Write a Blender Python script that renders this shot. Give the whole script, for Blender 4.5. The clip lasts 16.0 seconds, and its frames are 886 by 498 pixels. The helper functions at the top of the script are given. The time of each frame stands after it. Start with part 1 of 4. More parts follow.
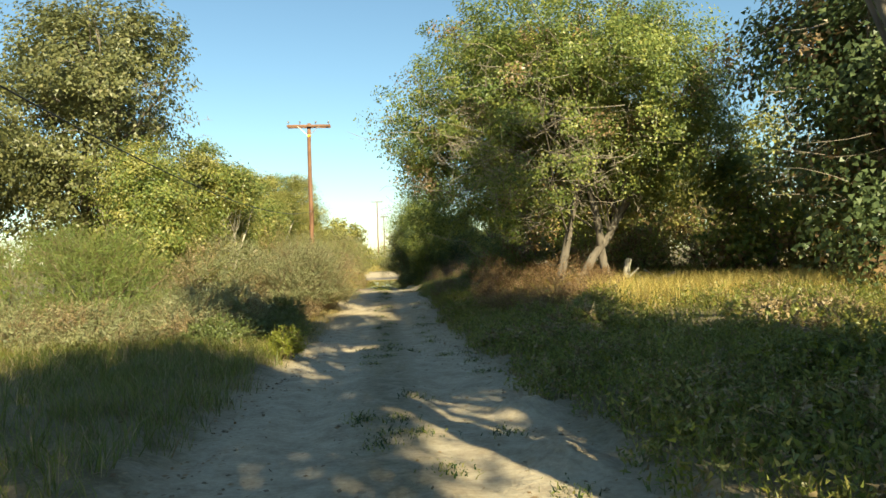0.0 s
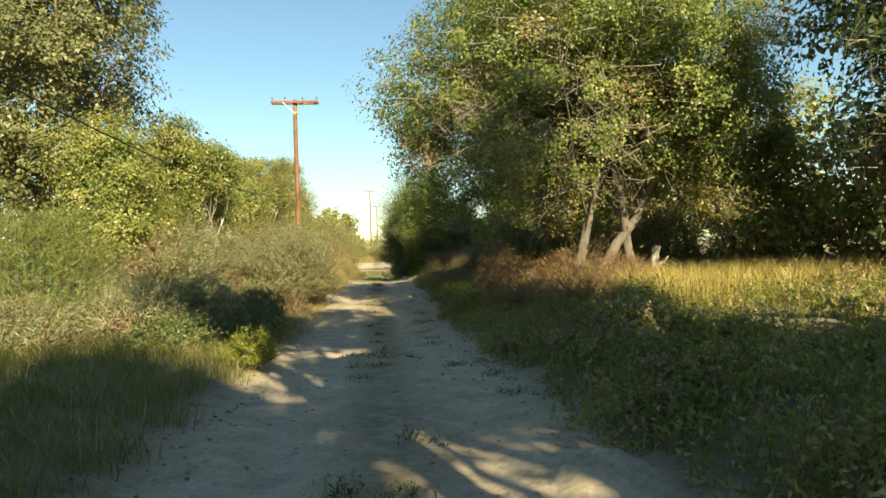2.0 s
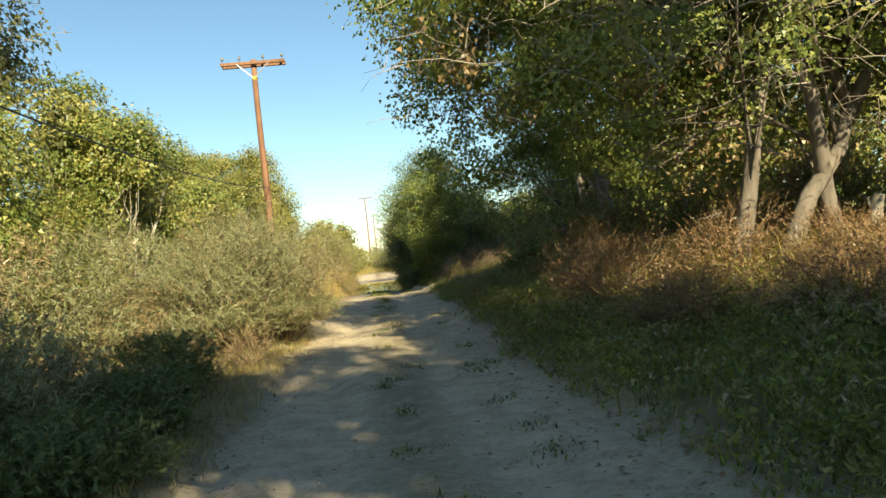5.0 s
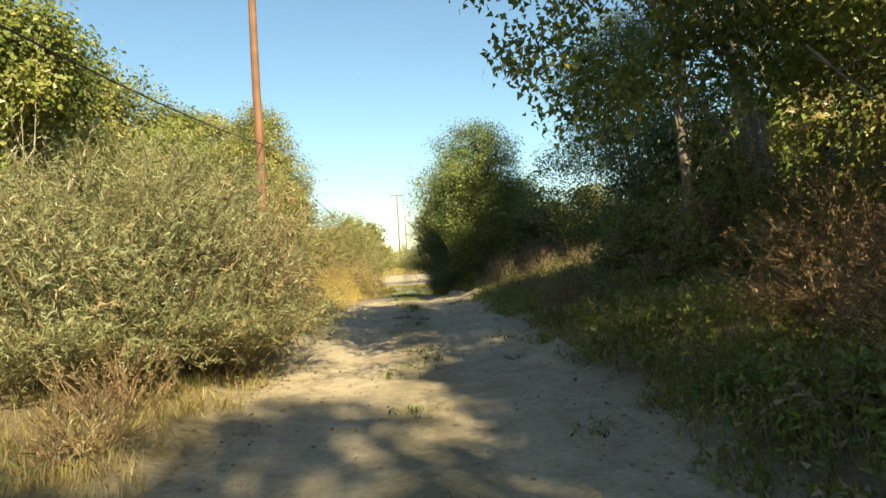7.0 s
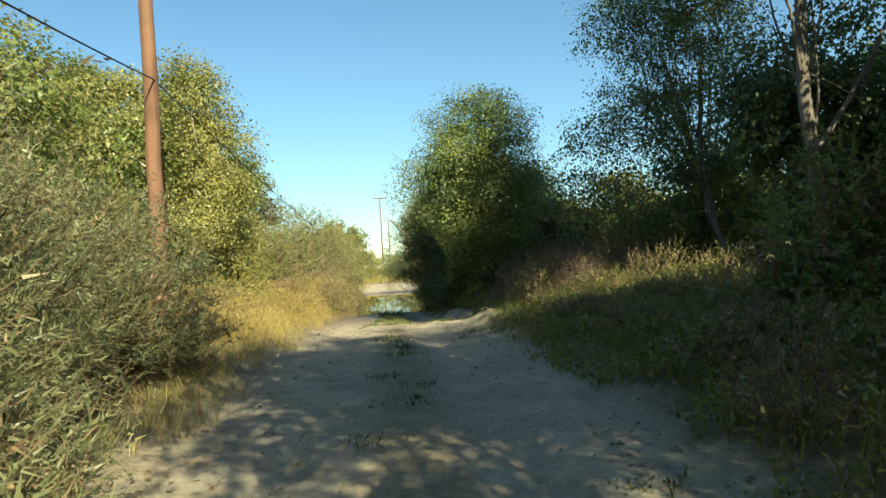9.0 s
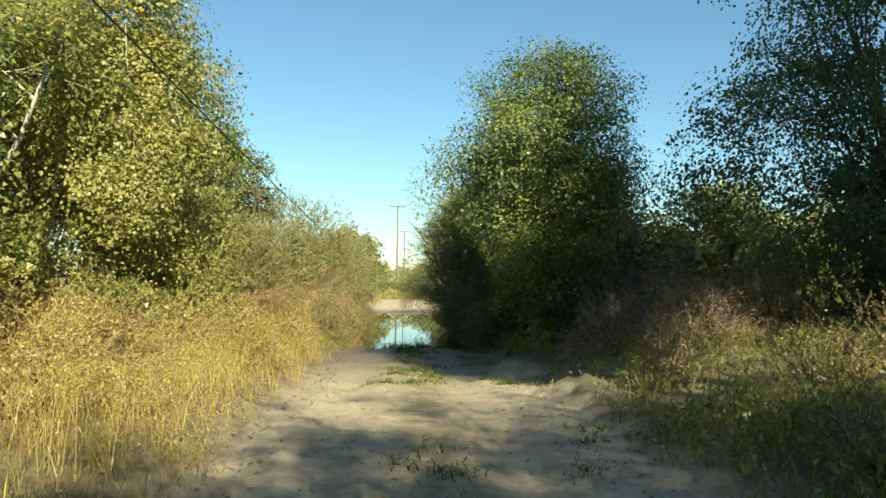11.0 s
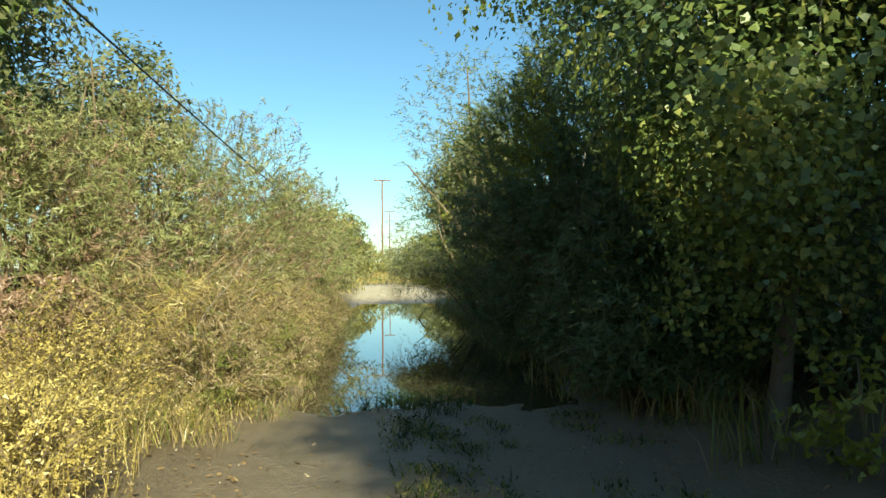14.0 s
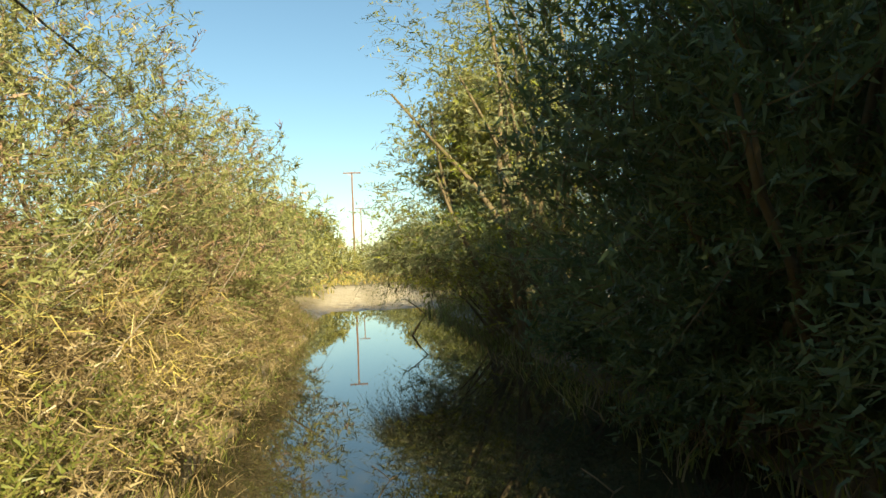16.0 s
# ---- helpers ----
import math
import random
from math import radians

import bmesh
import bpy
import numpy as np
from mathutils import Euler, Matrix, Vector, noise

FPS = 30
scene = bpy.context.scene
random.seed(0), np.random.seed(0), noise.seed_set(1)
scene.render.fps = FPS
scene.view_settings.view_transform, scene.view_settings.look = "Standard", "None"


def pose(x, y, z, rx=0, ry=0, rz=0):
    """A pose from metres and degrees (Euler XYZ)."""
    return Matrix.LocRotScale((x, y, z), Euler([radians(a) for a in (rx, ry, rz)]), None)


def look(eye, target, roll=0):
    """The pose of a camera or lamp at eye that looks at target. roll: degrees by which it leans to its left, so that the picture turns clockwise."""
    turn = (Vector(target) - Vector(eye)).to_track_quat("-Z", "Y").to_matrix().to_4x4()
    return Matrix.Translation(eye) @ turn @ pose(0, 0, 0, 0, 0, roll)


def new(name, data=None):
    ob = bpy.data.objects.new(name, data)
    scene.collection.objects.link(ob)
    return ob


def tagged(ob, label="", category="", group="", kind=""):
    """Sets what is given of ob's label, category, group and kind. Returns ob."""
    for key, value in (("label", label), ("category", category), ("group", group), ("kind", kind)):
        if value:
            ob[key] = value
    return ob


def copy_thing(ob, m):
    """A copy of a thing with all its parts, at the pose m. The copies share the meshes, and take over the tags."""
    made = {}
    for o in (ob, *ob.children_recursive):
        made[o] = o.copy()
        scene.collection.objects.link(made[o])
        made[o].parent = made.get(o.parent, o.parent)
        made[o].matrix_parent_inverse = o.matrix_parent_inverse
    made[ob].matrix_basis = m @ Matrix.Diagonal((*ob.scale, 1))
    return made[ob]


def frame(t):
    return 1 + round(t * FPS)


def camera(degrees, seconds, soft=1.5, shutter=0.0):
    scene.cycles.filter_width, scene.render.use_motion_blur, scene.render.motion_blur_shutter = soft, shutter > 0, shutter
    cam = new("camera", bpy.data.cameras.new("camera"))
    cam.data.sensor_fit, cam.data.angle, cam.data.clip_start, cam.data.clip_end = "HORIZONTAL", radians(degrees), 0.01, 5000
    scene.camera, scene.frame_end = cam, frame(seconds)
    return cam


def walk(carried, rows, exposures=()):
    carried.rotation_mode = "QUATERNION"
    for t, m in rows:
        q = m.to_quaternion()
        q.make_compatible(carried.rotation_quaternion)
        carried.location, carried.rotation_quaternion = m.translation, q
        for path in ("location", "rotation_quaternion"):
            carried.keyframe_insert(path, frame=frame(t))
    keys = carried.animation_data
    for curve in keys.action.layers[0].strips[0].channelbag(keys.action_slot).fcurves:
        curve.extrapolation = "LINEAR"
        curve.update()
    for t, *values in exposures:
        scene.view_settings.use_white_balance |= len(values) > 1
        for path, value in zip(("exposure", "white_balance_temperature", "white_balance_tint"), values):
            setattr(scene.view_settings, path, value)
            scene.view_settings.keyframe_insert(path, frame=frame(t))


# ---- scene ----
cam = camera(64.05, 16.0, soft=1.5)
# seconds, eye, yaw to the left, pitch up, roll
PATH = [
    (0.0, (0.00, 0.00, 1.56), -4.89, 0.51, -1.72),
    (0.5, (-0.04, 0.44, 1.54), -6.15, 0.90, -2.12),
    (1.0, (-0.03, 1.10, 1.51), -6.33, -0.06, -2.06),
    (1.5, (-0.01, 2.07, 1.48), -6.09, -0.97, -2.68),
    (2.0, (0.00, 3.30, 1.42), -5.44, -0.22, -1.58),
    (2.5, (-0.04, 4.82, 1.33), -5.79, 0.74, -5.28),
    (3.0, (0.00, 6.59, 1.24), -5.03, -0.37, -6.69),
    (3.5, (-0.03, 8.42, 1.16), -5.93, -0.27, -6.07),
    (5.8, (-0.17, 16.02, 0.94), -5.22, 1.33, -6.20),
    (6.0, (-0.16, 16.83, 0.89), -5.01, 1.63, -5.39),
    (6.5, (-0.14, 18.91, 0.78), -2.84, 1.61, -4.39),
    (7.0, (-0.09, 21.05, 0.72), -3.16, 1.00, -3.27),
    (7.5, (-0.04, 23.22, 0.68), -3.83, 1.47, -2.40),
    (8.0, (-0.01, 25.21, 0.64), -3.88, 1.52, -3.03),
    (8.5, (-0.03, 27.10, 0.71), -4.25, 1.24, -3.88),
    (10.8, (-0.34, 35.68, 0.98), -4.87, 2.96, 1.42),
    (11.0, (-0.36, 36.57, 0.99), -3.46, 2.73, 0.93),
    (11.5, (-0.38, 38.72, 1.01), -2.48, 3.04, 1.57),
    (12.0, (-0.37, 40.84, 1.01), -1.81, 3.18, 1.13),
    (12.5, (-0.42, 42.89, 0.99), -4.10, 2.59, 2.46),
    (13.0, (-0.48, 44.89, 0.96), -4.20, 2.08, 0.48),
    (13.5, (-0.49, 46.89, 0.89), -4.29, 1.91, 0.33),
    (14.0, (-0.52, 48.83, 0.80), -4.70, 1.35, -0.32),
    (14.5, (-0.56, 50.77, 0.76), -4.70, 1.29, 1.39),
    (15.0, (-0.55, 52.83, 0.71), -4.51, 2.33, -0.66),
    (15.5, (-0.54, 54.68, 0.67), -6.49, 1.39, -2.34),
    (16.0, (-0.57, 56.51, 0.62), -6.95, 1.17, -2.19),
]


def heading(yaw, pitch):
    y, p = radians(yaw), radians(pitch)
    return Vector((-math.sin(y) * math.cos(p), math.cos(y) * math.cos(p), math.sin(p)))


walk(cam, [(t, look(eye, Vector(eye) + 2 * heading(yaw, pitch), roll)) for t, eye, yaw, pitch, roll in PATH],
     exposures=[(0.0, 1.3, 7250, -6), (2.0, 1.32, 7500, -5), (3.5, 1.3, 7150, -5), (6.5, 1.36, 7400, -2), (7.2, 1.34, 7450, -4), (8.0, 1.26, 6950, -7), (8.5, 1.16, 6400, -10), (11.4, 1.17, 6600, -12), (12.4, 1.2, 6000, -15), (13.8, 1.22, 6000, -15), (15.0, 1.25, 6950, -10), (16.0, 1.32, 7500, -7)])

# ---------------------------------------------------------------- light
SUN_FROM = 16.0     # degrees from straight behind the start of the track towards its right side
SUN_HIGH = 32.0
world = bpy.data.worlds.new("sky")
scene.world = world
world.use_nodes = True
wn = world.node_tree.nodes
sky = wn.new("ShaderNodeTexSky")
sky.sky_type = "NISHITA"
sky.sun_disc = False
sky.sun_elevation = radians(SUN_HIGH)
sky.sun_rotation = radians(180 - SUN_FROM)
sky.air_density, sky.dust_density, sky.ozone_density = 1.15, 0.15, 4.5
wn["Background"].inputs["Strength"].default_value = 0.071
world.node_tree.links.new(sky.outputs["Color"], wn["Background"].inputs["Color"])
a, e = radians(SUN_FROM), radians(SUN_HIGH)
to_sun = Vector((math.sin(a) * math.cos(e), -math.cos(a) * math.cos(e), math.sin(e)))
lamp = bpy.data.lights.new("sun", "SUN")
lamp.energy, lamp.angle, lamp.color = 5.0, radians(0.55), (1.0, 0.87, 0.66)
new("sun", lamp).matrix_world = look(Vector((20, -30, 40)), Vector((20, -30, 40)) - to_sun)

# ---------------------------------------------------------------- materials


def material(name):
    m = bpy.data.materials.new(name)
    m.use_nodes = True
    return m, m.node_tree.nodes, m.node_tree.links


def ramp(nodes, stops):
    r = nodes.new("ShaderNodeValToRGB")
    while len(r.color_ramp.elements) < len(stops):
        r.color_ramp.elements.new(0.5)
    for el, (at, col) in zip(r.color_ramp.elements, stops):
        el.position, el.color = at, (*col, 1)
    return r


def leaf_material(name, stops, through_leaf=0.44, rough=0.42, patch=1.1, spread=0.45):
    """Leaves: a colour of its own for each leaf, drifting from clump to clump."""
    m, n, l = material(name)
    geo = n.new("ShaderNodeNewGeometry")
    tex = n.new("ShaderNodeTexNoise")
    tex.inputs["Scale"].default_value = patch
    tex.inputs["Detail"].default_value = 3
    l.new(geo.outputs["Position"], tex.inputs["Vector"])
    mid = n.new("ShaderNodeMath")
    mid.operation = "MULTIPLY_ADD"
    l.new(tex.outputs["Fac"], mid.inputs[0])
    mid.inputs[1].default_value, mid.inputs[2].default_value = 2.0, -0.75
    mix = n.new("ShaderNodeMix")
    mix.inputs["Factor"].default_value = spread
    l.new(geo.outputs["Random Per Island"], mix.inputs["A"])
    l.new(mid.outputs[0], mix.inputs["B"])
    col = ramp(n, stops)
    l.new(mix.outputs["Result"], col.inputs["Fac"])
    p = n["Principled BSDF"]
    p.inputs["Roughness"].default_value = rough
    p.inputs["Specular IOR Level"].default_value = 0.5
    l.new(col.outputs["Color"], p.inputs["Base Color"])
    tr = n.new("ShaderNodeBsdfTranslucent")
    l.new(col.outputs["Color"], tr.inputs["Color"])
    both = n.new("ShaderNodeMixShader")
    both.inputs["Fac"].default_value = through_leaf
    l.new(p.outputs["BSDF"], both.inputs[1])
    l.new(tr.outputs["BSDF"], both.inputs[2])
    l.new(both.outputs["Shader"], n["Material Output"].inputs["Surface"])
    return m


def bark_material(name, dark, light, scale=9.0, stretch=0.12):
    m, n, l = material(name)
    co = n.new("ShaderNodeTexCoord")
    mp = n.new("ShaderNodeMapping")
    mp.inputs["Scale"].default_value = (1, 1, stretch)
    l.new(co.outputs["Object"], mp.inputs["Vector"])
    tex = n.new("ShaderNodeTexNoise")
    tex.inputs["Scale"].default_value, tex.inputs["Detail"].default_value = scale, 6
    l.new(mp.outputs["Vector"], tex.inputs["Vector"])
    big = n.new("ShaderNodeTexNoise")
    big.inputs["Scale"].default_value = 1.6
    l.new(co.outputs["Object"], big.inputs["Vector"])
    add = n.new("ShaderNodeMath")
    add.operation = "MULTIPLY_ADD"
    add.inputs[1].default_value, add.inputs[2].default_value = 0.6, -0.05
    l.new(big.outputs["Fac"], add.inputs[0])
    mix = n.new("ShaderNodeMath")
    mix.operation = "MULTIPLY_ADD"
    mix.inputs[1].default_value = 0.55
    l.new(tex.outputs["Fac"], mix.inputs[0])
    l.new(add.outputs[0], mix.inputs[2])
    col = ramp(n, [(0.25, dark), (0.75, light)])
    l.new(mix.outputs[0], col.inputs["Fac"])
    p = n["Principled BSDF"]
    p.inputs["Roughness"].default_value = 0.9
    l.new(col.outputs["Color"], p.inputs["Base Color"])
    bump = n.new("ShaderNodeBump")
    bump.inputs["Strength"].default_value, bump.inputs["Distance"].default_value = 0.6, 0.03
    l.new(tex.outputs["Fac"], bump.inputs["Height"])
    l.new(bump.outputs["Normal"], p.inputs["Normal"])
    return m


def plain_material(name, colour, rough=0.6, metal=0.0):
    m, n, l = material(name)
    p = n["Principled BSDF"]
    tex = n.new("ShaderNodeTexNoise")
    tex.inputs["Scale"].default_value, tex.inputs["Detail"].default_value = 14, 4
    co = n.new("ShaderNodeTexCoord")
    l.new(co.outputs["Object"], tex.inputs["Vector"])
    col = ramp(n, [(0.3, [c * 0.75 for c in colour]), (0.7, [min(1, c * 1.2) for c in colour])])
    l.new(tex.outputs["Fac"], col.inputs["Fac"])
    l.new(col.outputs["Color"], p.inputs["Base Color"])
    p.inputs["Roughness"].default_value, p.inputs["Metallic"].default_value = rough, metal
    return m


M_COTTON = leaf_material("cottonwood_leaf", [(0.0, (0.081, 0.132, 0.0385)), (0.35, (0.197, 0.243, 0.0641)), (0.62, (0.323, 0.336, 0.0899)), (0.85, (0.486, 0.408, 0.128)), (1.0, (0.63, 0.448, 0.193))])
M_YOUNG = leaf_material("young_cottonwood_leaf", [(0.0, (0.165, 0.182, 0.055)), (0.4, (0.355, 0.34, 0.11)), (0.75, (0.545, 0.475, 0.165)), (1.0, (0.72, 0.53, 0.23))], 0.48)
M_GREY = leaf_material("grey_cottonwood_leaf", [(0.0, (0.10, 0.115, 0.045)), (0.5, (0.22, 0.22, 0.09)), (0.85, (0.33, 0.29, 0.14)), (1.0, (0.40, 0.30, 0.18))])
M_WILLOW = leaf_material("willow_leaf", [(0.0, (0.151, 0.168, 0.0754)), (0.45, (0.302, 0.307, 0.151)), (0.8, (0.441, 0.418, 0.232)), (1.0, (0.534, 0.429, 0.255))], patch=0.9)
M_TAMARISK = leaf_material("tamarisk_leaf", [(0.0, (0.16, 0.18, 0.06)), (0.35, (0.32, 0.325, 0.12)), (0.65, (0.475, 0.435, 0.195)), (0.87, (0.58, 0.455, 0.245)), (1.0, (0.64, 0.44, 0.27))], 0.44, patch=0.8, spread=0.6)
M_BLOOM = leaf_material("faded_tamarisk_bloom", [(0.0, (0.22, 0.13, 0.08)), (0.5, (0.42, 0.27, 0.18)), (1.0, (0.58, 0.42, 0.29))], 0.3)
# weed leaf for shaded spots, with the shade put into its colour
M_SHADE_WEED = leaf_material("shade_darkened_weed_leaf", [(0.0, (0.09, 0.12, 0.035)), (0.5, (0.18, 0.215, 0.07)), (1.0, (0.30, 0.29, 0.12))], patch=1.6)
M_THATCH = leaf_material("dead_brush_twig", [(0.0, (0.22, 0.155, 0.11)), (0.5, (0.42, 0.31, 0.225)), (1.0, (0.52, 0.41, 0.30))], 0.3)
M_FEATHER = leaf_material("feathery_leaf", [(0.0, (0.112, 0.179, 0.0405)), (0.5, (0.225, 0.285, 0.0675)), (1.0, (0.375, 0.374, 0.101))], patch=1.5)
M_DARK = leaf_material("dark_willow_leaf", [(0.0, (0.075, 0.115, 0.05)), (0.5, (0.15, 0.195, 0.08)), (0.9, (0.23, 0.255, 0.10)), (1.0, (0.31, 0.28, 0.12))])
M_BROWN = leaf_material("withered_leaf", [(0.0, (0.12, 0.075, 0.035)), (0.5, (0.28, 0.18, 0.085)), (1.0, (0.43, 0.31, 0.17))], 0.2)
M_RUSSET = leaf_material("russet_twigs", [(0.0, (0.12, 0.061, 0.028)), (0.5, (0.26, 0.152, 0.07)), (1.0, (0.4, 0.281, 0.14))], 0.1)
M_GREEN_GRASS = leaf_material("green_grass_blade", [(0.0, (0.0792, 0.109, 0.0216)), (0.5, (0.206, 0.226, 0.0504)), (0.85, (0.364, 0.301, 0.101)), (1.0, (0.57, 0.397, 0.187))], patch=0.7)
M_WEED = leaf_material("weed_leaf", [(0.0, (0.105, 0.135, 0.035)), (0.4, (0.245, 0.26, 0.065)), (0.75, (0.40, 0.33, 0.115)), (1.0, (0.56, 0.39, 0.18))], patch=0.5)
M_GOLD = leaf_material("golden_grass_blade", [(0.0, (0.264, 0.189, 0.0513)), (0.4, (0.463, 0.352, 0.109)), (0.75, (0.605, 0.475, 0.171)), (1.0, (0.396, 0.39, 0.114))], 0.25, patch=0.6)
M_STRAW = leaf_material("straw_blade", [(0.0, (0.16, 0.105, 0.05)), (0.5, (0.34, 0.25, 0.13)), (1.0, (0.50, 0.40, 0.24))], 0.2)
M_LIME = leaf_material("lime_weed_leaf", [(0.0, (0.168, 0.192, 0.024)), (0.5, (0.3, 0.312, 0.048)), (1.0, (0.456, 0.396, 0.084))])
M_REED = leaf_material("water_weed_leaf", [(0.0, (0.02, 0.045, 0.01)), (1.0, (0.07, 0.12, 0.025))])
M_BARK = bark_material("grey_bark", (0.07, 0.055, 0.045), (0.24, 0.2, 0.16))
M_PALE_BARK = bark_material("pale_bark", (0.26, 0.22, 0.17), (0.58, 0.52, 0.43))
M_DEAD = bark_material("dead_twig_bark", (0.15, 0.12, 0.095), (0.36, 0.30, 0.24))
M_POLE = bark_material("creosoted_pole", (0.09, 0.042, 0.025), (0.28, 0.145, 0.085), 12, 0.05)
M_STEM = bark_material("brown_stem", (0.08, 0.055, 0.03), (0.22, 0.16, 0.09))
M_GLASS_KNOB = plain_material("insulator_glaze", (0.16, 0.15, 0.15), 0.25)
M_STEEL = plain_material("galvanised_steel", (0.35, 0.35, 0.35), 0.45, 0.8)
M_YELLOW = plain_material("yellow_band_paint", (0.75, 0.52, 0.04), 0.5)
M_CABLE = plain_material("black_cable_sheath", (0.015, 0.015, 0.016), 0.5)
M_STONE = plain_material("pale_clod", (0.24, 0.19, 0.13), 0.95)


def ground_material():
    """Pale sandy dirt on the track, brown litter and soil beside it, wet mud along the water."""
    m, n, l = material("sandy_ground")
    geo = n.new("ShaderNodeNewGeometry")
    sep = n.new("ShaderNodeSeparateXYZ")
    l.new(geo.outputs["Position"], sep.inputs[0])

    def noise_tex(scale, detail=4.0, rough=0.55):
        t = n.new("ShaderNodeTexNoise")
        t.inputs["Scale"].default_value, t.inputs["Detail"].default_value, t.inputs["Roughness"].default_value = scale, detail, rough
        l.new(geo.outputs["Position"], t.inputs["Vector"])
        return t.outputs["Fac"]

    def math_node(op, x, y=None, z=None):
        k = n.new("ShaderNodeMath")
        k.operation = op
        for slot, v in zip(k.inputs, (x, y, z)):
            if v is None:
                continue
            if isinstance(v, (int, float)):
                slot.default_value = v
            else:
                l.new(v, slot)
        return k.outputs[0]

    def smooth(v, lo, hi):
        k = n.new("ShaderNodeMapRange")
        k.interpolation_type = "SMOOTHSTEP"
        l.new(v, k.inputs["Value"])
        k.inputs["From Min"].default_value, k.inputs["From Max"].default_value = lo, hi
        return k.outputs["Result"]

    def mixed(f, c1, c2):
        k = n.new("ShaderNodeMix")
        k.data_type = "RGBA"
        if isinstance(f, (int, float)):
            k.inputs["Factor"].default_value = f
        else:
            l.new(f, k.inputs["Factor"])
        for slot, c in (("A", c1), ("B", c2)):
            s = [i for i in k.inputs if i.name == slot and i.type == "RGBA"][0]
            if isinstance(c, tuple):
                s.default_value = (*c, 1)
            else:
                l.new(c, s)
        return [o for o in k.outputs if o.type == "RGBA"][0]

    fine, mid, big, grit = noise_tex(14, 6, 0.7), noise_tex(2.6, 5), noise_tex(0.5, 3), noise_tex(70, 3, 0.7)
    sand = ramp(n, [(0.28, (0.22, 0.17, 0.115)), (0.46, (0.40, 0.32, 0.225)), (0.58, (0.50, 0.415, 0.30)), (0.75, (0.62, 0.53, 0.40))])
    l.new(math_node("MULTIPLY_ADD", fine, 0.5, math_node("MULTIPLY", mid, 0.5)), sand.inputs["Fac"])
    litter = ramp(n, [(0.3, (0.085, 0.068, 0.038)), (0.5, (0.19, 0.148, 0.08)), (0.7, (0.36, 0.28, 0.16))])
    l.new(math_node("MULTIPLY_ADD", fine, 0.55, math_node("MULTIPLY", big, 0.45)), litter.inputs["Fac"])
    off = math_node("ABSOLUTE", math_node("SUBTRACT", sep.outputs["X"], 0.05))
    edge = math_node("ADD", off, math_node("MULTIPLY", math_node("SUBTRACT", mid, 0.5), 1.6))
    side = math_node("MAXIMUM", smooth(edge, 1.75, 2.6), smooth(math_node("ADD", sep.outputs["Y"], math_node("MULTIPLY", mid, 6.0)), 97, 101))
    # the strip between the wheel tracks keeps a little litter
    crown = math_node("MULTIPLY", smooth(math_node("ADD", off, math_node("MULTIPLY", mid, 0.5)), 1.0, 0.35), smooth(mid, 0.34, 0.55))
    col = mixed(math_node("MAXIMUM", side, math_node("MULTIPLY", crown, 0.72)), sand.outputs["Color"], litter.outputs["Color"])
    wet = math_node("MULTIPLY", smooth(math_node("ADD", sep.outputs["Z"], math_node("MULTIPLY", mid, 0.5)), 0.05, -0.45), smooth(math_node("ADD", sep.outputs["Y"], math_node("MULTIPLY", mid, 5.0)), 50.5, 56.5))
    wet = math_node("MULTIPLY", wet, smooth(math_node("ADD", sep.outputs["Y"], math_node("MULTIPLY", mid, 4.0)), 88.0, 84.0))
    col = mixed(math_node("MULTIPLY", wet, 0.8), col, (0.125, 0.088, 0.055))
    p = n["Principled BSDF"]
    l.new(col, p.inputs["Base Color"])
    l.new(math_node("MULTIPLY_ADD", wet, -0.5, 0.95), p.inputs["Roughness"])
    bump = n.new("ShaderNodeBump")
    bump.inputs["Strength"].default_value, bump.inputs["Distance"].default_value = 0.7, 0.05
    l.new(math_node("MULTIPLY_ADD", grit, 0.3, math_node("ADD", fine, mid)), bump.inputs["Height"])
    l.new(bump.outputs["Normal"], p.inputs["Normal"])
    return m


M_GROUND = ground_material()


def water_material():
    m, n, l = material("still_muddy_water")
    p = n["Principled BSDF"]
    p.inputs["Base Color"].default_value = (0.035, 0.03, 0.017, 1)
    p.inputs["Roughness"].default_value = 0.015
    p.inputs["IOR"].default_value = 1.33
    p.inputs["Specular IOR Level"].default_value = 0.9
    tex = n.new("ShaderNodeTexNoise")
    tex.inputs["Scale"].default_value, tex.inputs["Detail"].default_value = 3.0, 2
    bump = n.new("ShaderNodeBump")
    bump.inputs["Strength"].default_value, bump.inputs["Distance"].default_value = 0.05, 0.02
    l.new(tex.outputs["Fac"], bump.inputs["Height"])
    l.new(bump.outputs["Normal"], p.inputs["Normal"])
    return m


M_WATER = water_material()

# ---------------------------------------------------------------- ground
WATER_Z = -0.97
rng = np.random.default_rng(7)
LINE_Y = np.array([-400, -40, -20, -5, -1, 3, 7, 11, 15, 19, 23, 27, 31, 35, 39, 43, 47, 51, 55, 57.5, 61, 66, 74, 80, 83, 86, 90, 97, 110, 160, 400, 3000.0])
LINE_Z = np.array([0.5, 0.5, 0.35, 0.15, 0.0, -0.18, -0.36, -0.48, -0.6, -0.76, -0.87, -0.85, -0.72, -0.64, -0.6, -0.6, -0.69, -0.8, -0.88, -0.97, -1.12, -1.2, -1.2, -1.08, -0.95, -0.8, -0.62, -0.45, -0.3, 0.2, 1.0, 1.0])
SIDE_Y = np.array([-20, 5, 12, 30, 45, 54, 70, 90, 120.0])
RIGHT_UP = np.array([0.2, 0.3, 0.6, 0.75, 0.45, 0.45, 0.75, 0.3, 0.2])
LEFT_UP = np.array([0.1, 0.1, 0.15, 0.2, 0.25, 0.3, 0.7, 0.3, 0.2])


